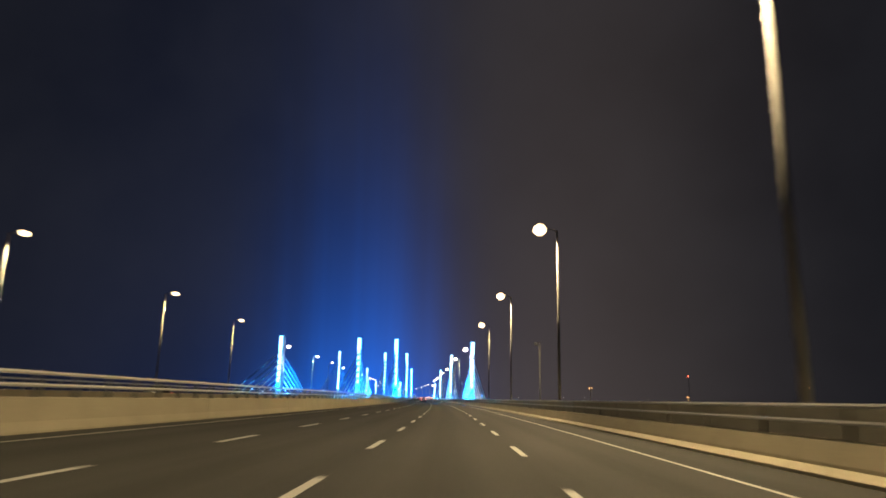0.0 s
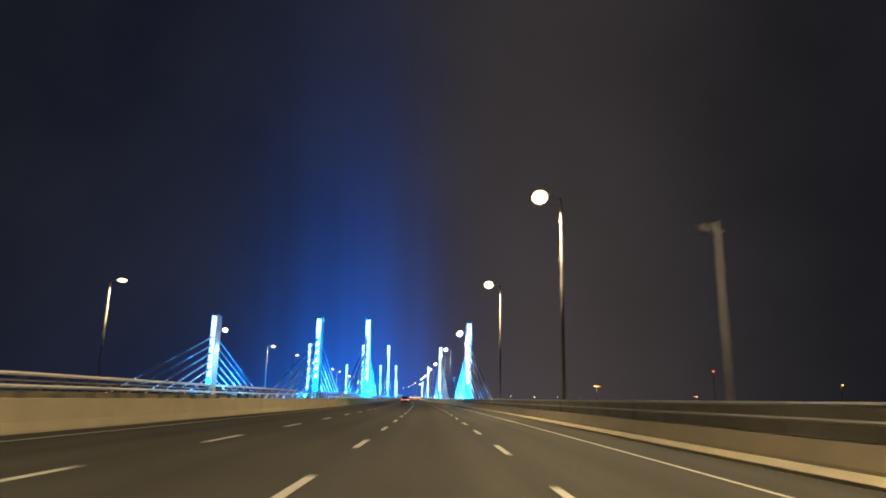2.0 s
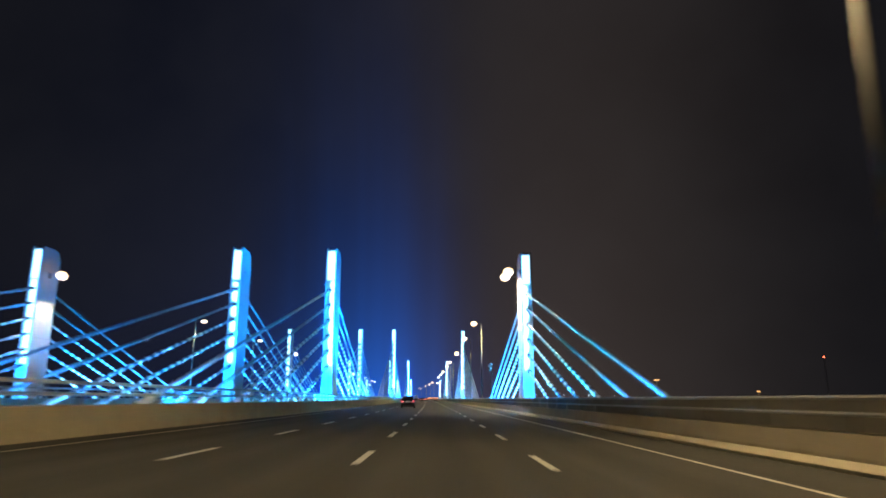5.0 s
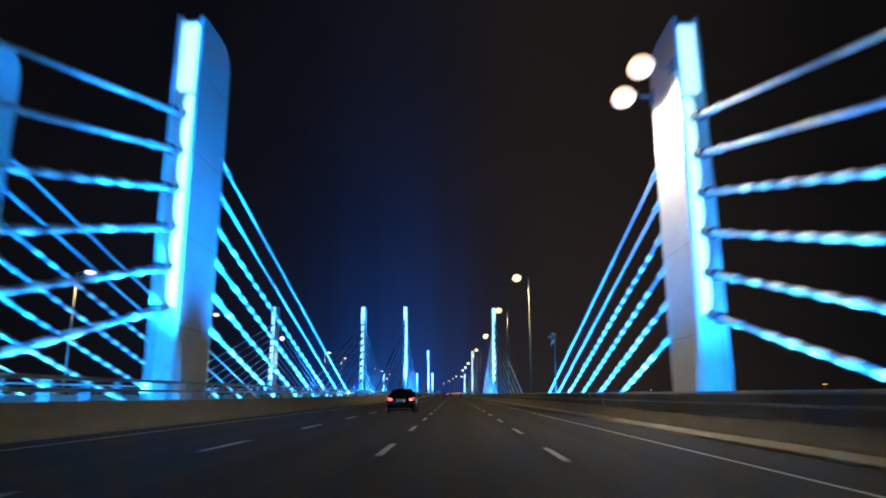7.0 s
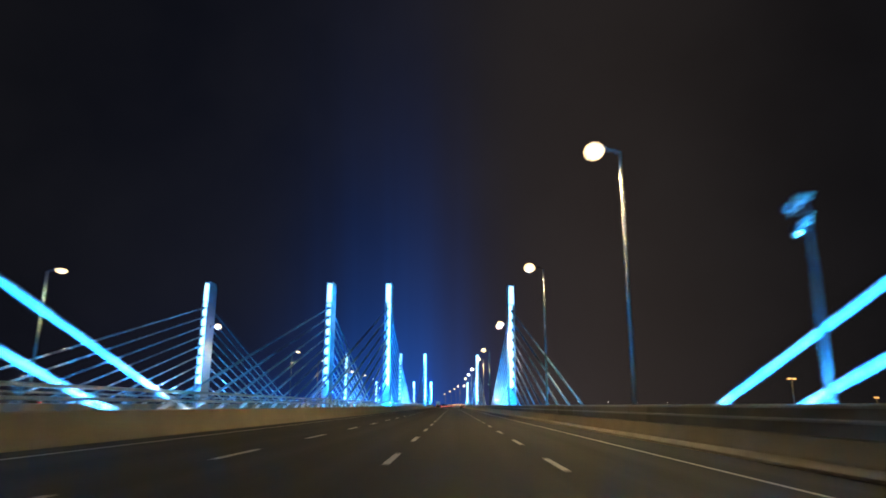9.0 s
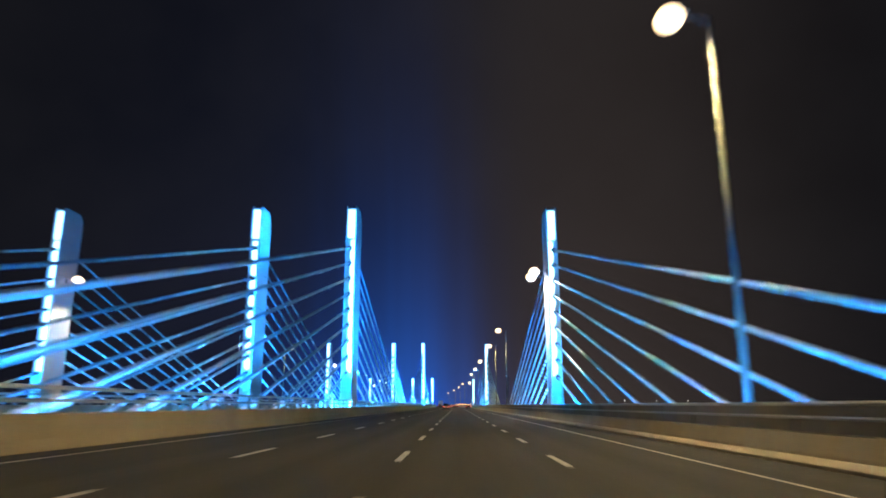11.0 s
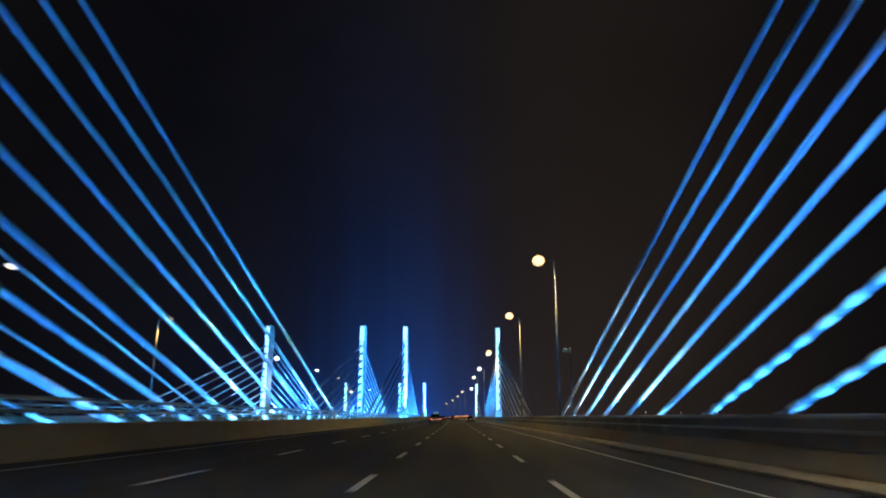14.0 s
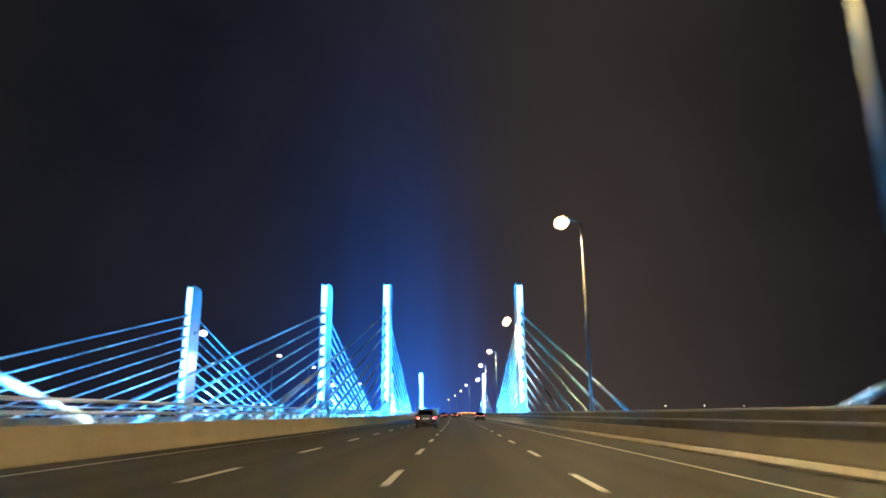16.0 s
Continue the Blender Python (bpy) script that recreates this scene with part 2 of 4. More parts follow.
def asphalt_material():
    """Worn asphalt: aggregate, darker oil strip and paler wheel tracks along each lane."""
    m = material("asphalt", (0.0475, 0.0465, 0.044), rough=0.82, grain=38, vary=0.45, bump=0.35, second=0.35, stain=0.35, spec=0.1)
    t = m.node_tree
    b = t.nodes["Principled BSDF"]
    old = b.inputs["Base Color"].links[0].from_socket
    uv = t.nodes.new("ShaderNodeUVMap")
    sp = t.nodes.new("ShaderNodeSeparateXYZ")
    t.links.new(uv.outputs[0], sp.inputs[0])
    wave = maths(t, "COSINE", maths(t, "MULTIPLY", maths(t, "ADD", sp.outputs[0], -2.015), 2 * math.pi * 2 / 3.65))
    long = t.nodes.new("ShaderNodeTexNoise")
    long.inputs["Scale"].default_value, long.inputs["Detail"].default_value = 1.0, 5
    st = t.nodes.new("ShaderNodeVectorMath")
    st.operation = "MULTIPLY"
    st.inputs[1].default_value = (1.6, 0.03, 1)
    t.links.new(uv.outputs[0], st.inputs[0])
    t.links.new(st.outputs[0], long.inputs["Vector"])
    v = maths(t, "ADD", maths(t, "MULTIPLY", wave, -0.09), maths(t, "ADD", maths(t, "MULTIPLY", long.outputs["Fac"], 0.5), 0.75))
    mul = t.nodes.new("ShaderNodeVectorMath")
    mul.operation = "SCALE"
    t.links.new(old, mul.inputs[0])
    t.links.new(v, mul.inputs["Scale"])
    t.links.new(mul.outputs[0], b.inputs["Base Color"])
    return m


ASPHALT = asphalt_material()
PAINT = material("road_paint", (0.43, 0.425, 0.4), rough=0.6, grain=25, vary=0.5, bump=0.2, second=2.5, stain=0.3, spec=0.2)
CONCRETE = material("parapet_concrete", (0.275, 0.24, 0.18), rough=0.85, grain=14, vary=0.16, bump=0.25, second=0.8, stain=0.22, random_vary=0.1, spec=0.15)
LEDGE = material("ledge_concrete", (0.3, 0.29, 0.27), rough=0.9, grain=8, vary=0.2, bump=0.2, second=0.5, stain=0.3)
PYLON_CONCRETE = material("pylon_concrete", (0.55, 0.545, 0.53), rough=0.75, grain=6, vary=0.1, bump=0.12, second=0.5, stain=0.14)
SCREEN = material("screen_concrete", (0.2, 0.19, 0.17), rough=0.85, grain=14, vary=0.2, bump=0.2, second=0.6, stain=0.35, random_vary=0.12, spec=0.15)
GALVANISED = material("galvanised_steel", (0.15, 0.15, 0.145), rough=0.45, metal=0.7, grain=30, vary=0.15, bump=0.05, second=2, stain=0.2)
RAIL_PAINT = material("rail_paint", (0.33, 0.33, 0.325), rough=0.5, metal=0.2, grain=25, vary=0.15, bump=0.05, second=1.5, stain=0.2)
POLE_STEEL = material("pole_steel", (0.14, 0.137, 0.13), rough=0.75, metal=0.1, grain=18, vary=0.15, bump=0.05, second=1.0, stain=0.2, spec=0.2)
# stay highlights in colour: white for lit beads and feet, a dark copy between
LIT_WHITE = material("lit_white", (0.74, 0.78, 0.82), rough=0.4, grain=10, vary=0.05, bump=0.03, second=0.4, stain=0.1)
SHADED_SHEATH = material("shaded_stay_sheath", (0.11, 0.185, 0.265), rough=0.45, grain=10, vary=0.08, bump=0.05, second=0.4, stain=0.15, spec=0.25)
# blue in the sheath's colour keeps warm lamplight from reddening the stays
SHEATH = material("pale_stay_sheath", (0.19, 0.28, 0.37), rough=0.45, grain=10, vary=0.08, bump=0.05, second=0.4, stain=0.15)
DARK_STEEL = material("dark_steel", (0.06, 0.065, 0.07), rough=0.5, metal=0.5, grain=20, vary=0.2, bump=0.05)
HOUSING = material("lamp_housing", (0.3, 0.3, 0.29), rough=0.5, metal=0.5, grain=30, vary=0.15, bump=0.03)
LENS = material("lamp_lens", (0.9, 0.88, 0.8), rough=0.2, emit=(1.0, 0.68, 0.32), strength=3.4)
PANEL_LIGHT = material("light_panel", (0.8, 0.9, 1.0), rough=0.3, emit=(0.42, 0.84, 1.0), strength=3.0)
STRIP_LIGHT = material("light_strip", (0.8, 0.9, 1.0), rough=0.3, emit=(0.46, 0.88, 1.0), strength=3.4)
SODIUM = material("sodium_lens", (0.9, 0.6, 0.3), rough=0.3, emit=(1.0, 0.46, 0.14), strength=4.5)
RED_LIGHT = material("red_beacon", (0.6, 0.05, 0.03), rough=0.3, emit=(1.0, 0.12, 0.05), strength=6)
WHITE_LIGHT = material("white_lens", (0.9, 0.9, 0.9), rough=0.2, emit=(1.0, 0.95, 0.85), strength=14)
SHORE_LIGHT = material("shore_lens", (0.9, 0.9, 0.9), rough=0.2, emit=(1.0, 0.93, 0.8), strength=3)
WATER = material("dark_water", (0.008, 0.012, 0.016), rough=0.25, grain=0.25, vary=0.3, bump=0.6, second=0.01, stain=0.2)
CAR_PAINT = material("black_car_paint", (0.006, 0.006, 0.008), rough=0.16, grain=60, vary=0.1, bump=0.0, second=1.0, stain=0.2, spec=0.6)
CAR_PAINT.node_tree.nodes["Principled BSDF"].inputs["Coat Weight"].default_value = 1.0
GREY_PAINT = material("grey_car_paint", (0.05, 0.052, 0.056), rough=0.25, metal=0.4, grain=60, vary=0.1, bump=0.0, second=1.0, stain=0.2)
WHITE_PAINT = material("white_truck_paint", (0.75, 0.75, 0.74), rough=0.4, grain=12, vary=0.08, bump=0.03, second=1.0, stain=0.15)
CAR_GLASS = material("tinted_glass", (0.004, 0.005, 0.006), rough=0.16, grain=5, vary=0.05, bump=0.0, spec=0.8)
CHROME = material("chrome_trim", (0.7, 0.7, 0.7), rough=0.2, metal=1.0, grain=40, vary=0.05, bump=0.0)
RUBBER = material("tyre_rubber", (0.018, 0.018, 0.018), rough=0.85, grain=40, vary=0.3, bump=0.2)
TRIM = material("black_plastic", (0.012, 0.012, 0.012), rough=0.6, grain=60, vary=0.2, bump=0.1)
TAIL = material("tail_lens", (0.5, 0.01, 0.01), rough=0.2, emit=(1.0, 0.03, 0.03), strength=0.7)
TAIL_CORE = material("tail_light_core", (0.9, 0.3, 0.25), rough=0.2, emit=(1.0, 0.22, 0.18), strength=6)
PLATE = material("plate_white", (0.82, 0.78, 0.66), rough=0.5, grain=60, vary=0.1, bump=0.02)


# ---- mesh tools ----
def mesh_of(bm, mat, name, smooth=False):
    me = bpy.data.meshes.new(name)
    bm.normal_update()
    bm.to_mesh(me)
    bm.free()
    me.materials.append(mat)
    if smooth:
        for p in me.polygons:
            p.use_smooth = True
    return me


def part(name, bm, mat, parent=None, label="", smooth=False, at=None):
    """One mesh object, under a thing or a part. bm may also be a mesh that is already made."""
    me = bm if isinstance(bm, bpy.types.Mesh) else mesh_of(bm, mat, name, smooth)
    ob = new(name, me)
    ob.parent = parent
    if at is not None:
        ob.matrix_basis = at
    if label:
        ob["label"] = label
    return ob


def thing(name, m, label, category, group="", kind=""):
    ob = new(name)
    ob.empty_display_size = 0.2
    ob.matrix_basis = m
    return tagged(ob, label, category, group, kind)


def box(bm, x0, x1, y0, y1, z0, z1, bevel=0.0):
    r = bmesh.ops.create_cube(bm, size=1.0)
    bmesh.ops.scale(bm, vec=(x1 - x0, y1 - y0, z1 - z0), verts=r["verts"])
    bmesh.ops.translate(bm, vec=((x0 + x1) / 2, (y0 + y1) / 2, (z0 + z1) / 2), verts=r["verts"])
    if bevel:
        edges = list({e for v in r["verts"] for e in v.link_edges})
        bmesh.ops.bevel(bm, geom=edges, offset=bevel, segments=2, affect="EDGES", profile=0.5)
    return bm


def boxed(*args):
    return box(bmesh.new(), *args)


def tube(bm, a, b, ra, rb=None, segs=10, caps=True):
    """A round bar from a to b, tapering from ra to rb."""
    a, b = Vector(a), Vector(b)
    rb = ra if rb is None else rb
    q = (b - a).to_track_quat("Z", "Y")
    rings = []
    for p, r in ((a, ra), (b, rb)):
        rings.append([bm.verts.new(p + q @ Vector((r * math.cos(2 * math.pi * i / segs), r * math.sin(2 * math.pi * i / segs), 0))) for i in range(segs)])
    for i in range(segs):
        bm.faces.new((rings[0][i], rings[0][(i + 1) % segs], rings[1][(i + 1) % segs], rings[1][i]))
    if caps:
        bm.faces.new(list(reversed(rings[0])))
        bm.faces.new(rings[1])
    return bm


def pipe(bm, points, r, segs=10):
    for a, b in zip(points, points[1:]):
        tube(bm, a, b, r, r, segs)
    return bm


def prism(bm, outline, x0, x1):
    """A side outline of (y, z) pairs, drawn out along x."""
    lo = [bm.verts.new((x0, y, z)) for y, z in outline]
    hi = [bm.verts.new((x1, y, z)) for y, z in outline]
    n = len(outline)
    bm.faces.new(lo)
    bm.faces.new(list(reversed(hi)))
    for i in range(n):
        bm.faces.new((lo[(i + 1) % n], lo[i], hi[i], hi[(i + 1) % n]))
    bmesh.ops.recalc_face_normals(bm, faces=bm.faces)
    return bm


def bar(bm, outline, y0, y1):
    """A cross-section of (x, z) pairs, drawn out along y."""
    lo = [bm.verts.new((x, y0, z)) for x, z in outline]
    hi = [bm.verts.new((x, y1, z)) for x, z in outline]
    n = len(outline)
    bm.faces.new(lo)
    bm.faces.new(list(reversed(hi)))
    for i in range(n):
        bm.faces.new((lo[(i + 1) % n], lo[i], hi[i], hi[(i + 1) % n]))
    bmesh.ops.recalc_face_normals(bm, faces=bm.faces)
    return bm


# ---- the ground, the decks and the carriageways ----
Y0, Y1 = -60.0, 1080.0
YS = [Y0 + 10 * i for i in range(int((Y1 - Y0) / 10) + 1)]


def strip(name, outline, mat):
    """A cross-section of (u, z) pairs swept along the whole road."""
    bm = bmesh.new()
    uv = bm.loops.layers.uv.new("UVMap")
    rows = [[bm.verts.new(place(u, y, z)) for u, z in outline] for y in YS]
    n = len(outline)
    for i in range(len(rows) - 1):
        for j in range(n - 1):
            f = bm.faces.new((rows[i][j], rows[i][j + 1], rows[i + 1][j + 1], rows[i + 1][j]))
            for loop, (a, k) in zip(f.loops, ((i, j), (i, j + 1), (i + 1, j + 1), (i + 1, j))):
                loop[uv].uv = (outline[k][0], YS[a])
    me = mesh_of(bm, mat, name)
    return new(name, me)


LINE_D, LINE_R, LINE_L = (2.024, -1.626, -5.276), 5.41, -8.94
WALL_R, WALL_L = 7.5, -10.03
FAR = -32.2

bm = bmesh.new()
for x, y in ((-2600, -600), (2600, -600), (2600, 4600), (-2600, 4600)):
    bm.verts.new((x, y, -9.0))
bm.faces.new(bm.verts)
tagged(part("water", bm, WATER), "dark calm water far below the bridge at night", "water", kind="structure")

road = tagged(strip("road", [(-10.3, 0), (-8, 0), (-4, 0), (0, 0), (4, 0), (7.8, 0)], ASPHALT),
              "dark worn asphalt carriageway with four lanes", "road", kind="structure")
tagged(strip("road", [(FAR - 8.9, 0.1), (FAR, 0.1), (FAR + 8.9, 0.1)], ASPHALT),
                  "dark asphalt carriageway of the opposite deck", "road", kind="structure")
tagged(strip("deck", [(7.8, 0.12), (10.7, 0.12), (10.95, -0.1), (10.95, -1.2), (6, -2.8), (-8, -2.8), (-12.7, -1.2), (-12.7, -0.1), (-12.45, 0.12), (-10.3, 0.12), (-10.3, -0.25), (7.8, -0.25), (7.8, 0.12)], LEDGE),
       "pale concrete bridge deck with raised edge ledges", "bridge deck", kind="structure")
tagged(strip("deck", [(FAR + 8.9, 0.2), (-20.4, 0.2), (-20.15, 0), (-20.15, -1.2), (FAR + 7, -2.8), (FAR - 7, -2.8), (-44.2, -1.2), (-44.2, 0), (-43.95, 0.2), (FAR - 8.9, 0.2), (FAR - 8.9, -0.2), (FAR + 8.9, -0.2), (FAR + 8.9, 0.2)], LEDGE),
       "pale concrete deck of the opposite carriageway", "bridge deck", kind="structure")

# painted lines
for name, u, w in (("edge_line", LINE_R, 0.125), ("edge_line", LINE_L, 0.1), ("edge_line", FAR - 7.5, 0.16), ("edge_line", FAR + 7.5, 0.16)):
    z = 0.006 if u > -20 else 0.106
    tagged(strip(name, [(u - w / 2, z), (u + w / 2, z)], PAINT), "solid worn white edge line painted on asphalt", "road marking", kind="structure")
dash = mesh_of(boxed(-0.075, 0.075, -1.55, 1.55, 0.0, 0.007), PAINT, "lane_dash")
rest = bmesh.new()
for u, phase in zip(LINE_D, (-0.67, -0.17, 0.05)):
    for k in range(-3, 100):
        y = phase + 9.0 * k
        if -15 < y < 640:
            part("lane_dash", dash, PAINT, road, at=station(u, y, 0.002))
        elif y >= 640:
            r = bmesh.ops.create_cube(rest, size=1.0)
            bmesh.ops.transform(rest, matrix=station(u, y, 0.004) @ Matrix.Diagonal((0.15, 3.1, 0.006, 1)), verts=r["verts"])
tagged(part("lane_dashes_far", rest, PAINT, road), kind="stuff")


# ---- parapets with two-bar rails ----
SECTION = 14.4


def wall_section(toe):
    half = SECTION / 2 - 0.012
    if toe:
        t = thing("parapet_wall", Matrix(), "pale concrete parapet wall with a broad sloped toe beside the road", "parapet wall", "kerb-side parapet walls")
        part("toe", bar(bmesh.new(), [(0, -0.2), (0, 0.07), (0.04, 0.095), (0.27, 0.17), (0.33, 0.185), (0.36, 0.185), (0.36, -0.2)], -half, half), CONCRETE, t)
        part("wall", bar(bmesh.new(), [(0.36, -0.2), (0.36, 0.19), (0.365, 0.26), (0.46, 0.69), (0.49, 0.72), (0.84, 0.73), (0.86, 0.7), (0.86, -0.2)], -half, half), CONCRETE, t)
        part("screen", bar(bmesh.new(), [(0.597, 0.715), (0.616, 1.33), (0.635, 1.35), (0.76, 1.35), (0.78, 1.33), (0.78, 0.715)], -half, half), SCREEN, t, "dull grey upstand behind the rails")
    else:
        t = thing("parapet_wall", Matrix(), "plain pale concrete parapet wall beside the road", "parapet wall", "median parapet walls")
        part("wall", bar(bmesh.new(), [(0, -0.2), (0, 0.06), (0.1, 0.28), (0.17, 0.84), (0.2, 0.87), (0.42, 0.87), (0.44, 0.84), (0.44, -0.2)], -half, half), CONCRETE, t)
    return t


def guard_rail(x, base, low, high, step, bracketed=False):
    t = thing("guard_rail", Matrix(), "grey steel two-bar guard rail " + ("on flat posts tied to the upstand" if bracketed else "on short posts along the parapet"), "guard rail", "guard rails")
    half = SECTION / 2
    w = 0.05 if bracketed else 0.06
    for z, h in ((high, 0.1), (low, 0.085)):
        part("rail", bar(bmesh.new(), [(x - 0.75 * w, z - h / 2), (x - w, z), (x - 0.75 * w, z + h / 2), (x + 0.75 * w, z + h / 2), (x + w, z), (x + 0.75 * w, z - h / 2)], -half, half), RAIL_PAINT, t)
    bm = bmesh.new()
    if bracketed:
        box(bm, x + 0.02, x + 0.075, -0.035, 0.035, base - 0.01, high + 0.03)
        for z in (low, high):
            box(bm, x + 0.06, x + 0.16, -0.03, 0.03, z - 0.035, z + 0.03)
    else:
        box(bm, x + 0.0, x + 0.13, -0.012, 0.012, base - 0.01, high + 0.02)
        box(bm, x + 0.1, x + 0.13, -0.04, 0.04, base - 0.01, high - 0.05)
        box(bm, x - 0.04, x + 0.14, -0.08, 0.08, base - 0.002, base + 0.02)
    post = mesh_of(bm, SCREEN if bracketed else GALVANISED, "post")
    for i in range(round(SECTION / step)):
        part("post", post, GALVANISED, t, at=Matrix.Translation((0, -half + step / 2 + step * i, 0)))
    return t


wall_r, wall_l = wall_section(True), wall_section(False)
rail_r, rail_l = guard_rail(0.5, 0.73, 1.06, 1.38, 3.6, True), guard_rail(0.3, 0.87, 1.17, 1.48, 1.8)
first = {wall_r: True, wall_l: True, rail_r: True, rail_l: True}


def lay(ob, m):
    if first.pop(ob, None):
        ob.matrix_basis = m
        return ob
    return copy_thing(ob, m)


flip = pose(0, 0, 0, 0, 0, 180)
i = 0
while Y0 + 10 + SECTION * i < 1070:
    y = Y0 + 10 + SECTION * i
    for ob in (wall_r, rail_r):
        lay(ob, station(WALL_R, y))
    for ob in (wall_l, rail_l):
        lay(ob, station(WALL_L, y) @ flip)
    if y < 600:
        for ob in (wall_l, rail_l):
            lay(ob, station(FAR + 8.6, y, 0.1))
            if y > 60:
                lay(ob, station(FAR - 8.6, y, 0.1) @ flip)
    i += 1


# ---- pylons and stays ----
def side_outline(top, front, back, low=-9.6):
    """Side outline of the shaft with its rounded top corners."""
    pts = [(front, low), (front, top - 0.25), (front + 0.06, top - 0.08), (front + 0.2, top)]
    r = 1.15
    for i in range(6):
        a = math.pi / 2 * i / 5
        pts.append((back - r + r * math.sin(a), top - r * 1.15 + r * 1.15 * math.cos(a)))
    pts.append((back, low))
    return pts


def anchor_heights(top, n):
    return [top - 4.6 - 1.61 * k for k in range(n)]


pylon_meshes = {}


def pylon_parts(top, n, row):
    """The meshes of a pylon of that height; its front face stands at y = 0."""
    key = (top, row)
    if key in pylon_meshes:
        return pylon_meshes[key]
    w, fl = PYLON_W / 2, 0.16
    bm = bmesh.new()
    prism(bm, side_outline(top - 0.12, 0.2, PYLON_D - 0.2), -w + fl, w - fl)
    slab = mesh_of(prism(bmesh.new(), side_outline(top, 0, PYLON_D), -fl / 2, fl / 2), PYLON_CONCRETE, "side_slab")
    # splayed foot for the broad sides
    bm2 = bmesh.new()
    tri = [(w - 0.01, 0.0), (w + 0.2, 0.0), (w - 0.01, 3.2)]
    vs = [[bm2.verts.new((x, y, z)) for x, z in tri] for y in (0.35 - PYLON_D / 2, PYLON_D / 2 - 0.35)]
    bm2.faces.new(vs[0])
    bm2.faces.new(list(reversed(vs[1])))
    for i in range(3):
        bm2.faces.new((vs[0][(i + 1) % 3], vs[0][i], vs[1][i], vs[1][(i + 1) % 3]))
    bmesh.ops.recalc_face_normals(bm2, faces=bm2.faces)
    foot = mesh_of(bm2, PYLON_CONCRETE, "foot")
    shaft = mesh_of(bm, PYLON_CONCRETE, "core")
    panel = mesh_of(boxed(-0.36, 0.36, 0.1, 0.22, top - 3.5, top - 0.4, 0.03), PANEL_LIGHT, "light_panel")
    s = -1 if row == 0 else 1
    # strip outlines follow the lit part of each groove, with bites shaped for the anchors' shade:
    # the row beside the kerb fills its groove, the next has a scalloped edge, the third has separate panes
    outer = 0.39 if row < 2 else 0.2
    inner = (-0.1, -0.03, -0.28, -0.28)[row]
    segs = []
    hs = anchor_heights(top, n)
    for a, b in zip([hs[0] + 0.9] + hs, hs):
        z0, z1 = b + 0.01, a - 0.01
        if a == hs[0] + 0.9:
            z1 = a
        if row == 2:
            z0, z1 = z0 + 0.3, max(z1 - 0.22, z0 + 0.7)
        bite = min(0.4, (z1 - z0) * (0.28 if row < 2 else 0.08))
        outline = [(outer, z0), (outer, z1), (inner + 0.22, z1), (inner + 0.07, z1 - bite * 0.5), (inner + 0.03, z1 - bite), (inner, (z0 + z1) / 2), (inner + 0.03, z0 + bite * 1.3), (inner + 0.09, z0 + bite * 0.6), (inner + 0.23, z0)]
        segs.append(mesh_of(bar(bmesh.new(), [(s * px, pz) for px, pz in outline], 0.13, 0.22), STRIP_LIGHT, "light_strip"))
    bm = tube(bmesh.new(), (0, 0, -0.3), (0, 0, 0.8), 0.19, 0.19, 12)
    tube(bm, (0, 0, 0.68), (0, 0, 0.86), 0.245, 0.245, 12)
    anchor = mesh_of(bm, DARK_STEEL, "anchor_tube")
    pylon_meshes[key] = shaft, slab, foot, panel, segs, anchor
    return pylon_meshes[key]


def landing(n, k):
    """How far from the pylon's face the stay k from the top comes down."""
    return 14.9 + 5.98 * (n - 1 - k)


stay_meshes = {}


def highlight_bead_mesh(r=0.105):
    """A white spindle added round a stay to stand for a bright bead of light."""
    bm = bmesh.new()
    rings = []
    for dz, rr in ((0.0, r - 0.004), (0.1, r + 0.012), (0.28, r + 0.022), (0.46, r + 0.022), (0.64, r + 0.012), (0.74, r - 0.004)):
        rings.append([bm.verts.new((rr * math.cos(math.pi * a / 5), rr * math.sin(math.pi * a / 5), dz)) for a in range(10)])
    for lo, hi in zip(rings, rings[1:]):
        for a in range(10):
            bm.faces.new((lo[a], lo[(a + 1) % 10], hi[(a + 1) % 10], hi[a]))
    return mesh_of(bm, LIT_WHITE, "collar", True)


HIGHLIGHT_BEAD = highlight_bead_mesh()


def stay_mesh(length, beaded):
    key = round(length, 2), beaded
    if key in stay_meshes:
        return stay_meshes[key]
    r = 0.105
    sheath = tube(bmesh.new(), (0, 0, 2.6), (0, 0, length - 2.0), r, r, 12)
    low = tube(bmesh.new(), (0, 0, 0), (0, 0, 2.7), 0.15, 0.14, 12)
    for z0, z1, rr in ((1.25, 1.33, 0.175), (2.55, 2.9, 0.17)):
        tube(low, (0, 0, z0), (0, 0, z1), rr, rr, 12)
    up = tube(bmesh.new(), (0, 0, length - 2.1), (0, 0, length), 0.13, 0.14, 12)
    tube(up, (0, 0, length - 2.3), (0, 0, length - 2.0), 0.16, 0.16, 12)
    # the lower sleeve's white imitates the overlit foot of the stay
    stay_meshes[key] = (mesh_of(sheath, SHADED_SHEATH if beaded else SHEATH, "sheath", True), mesh_of(low, LIT_WHITE, "lower_sleeve"), mesh_of(up, SHEATH, "upper_sleeve"))
    return stay_meshes[key]


bm = boxed(-0.4, 0.4, -0.7, 0.7, -0.1, 0.4, 0.05)
ANCHOR_BLOCK = mesh_of(bm, LEDGE, "anchor_block")
bm = boxed(-0.22, 0.22, -0.14, 0.14, 0.12, 0.42, 0.03)
box(bm, -0.03, 0.03, -0.03, 0.03, 0.0, 0.14)
FLOOD_BODY = mesh_of(bm, DARK_STEEL, "floodlight_body")
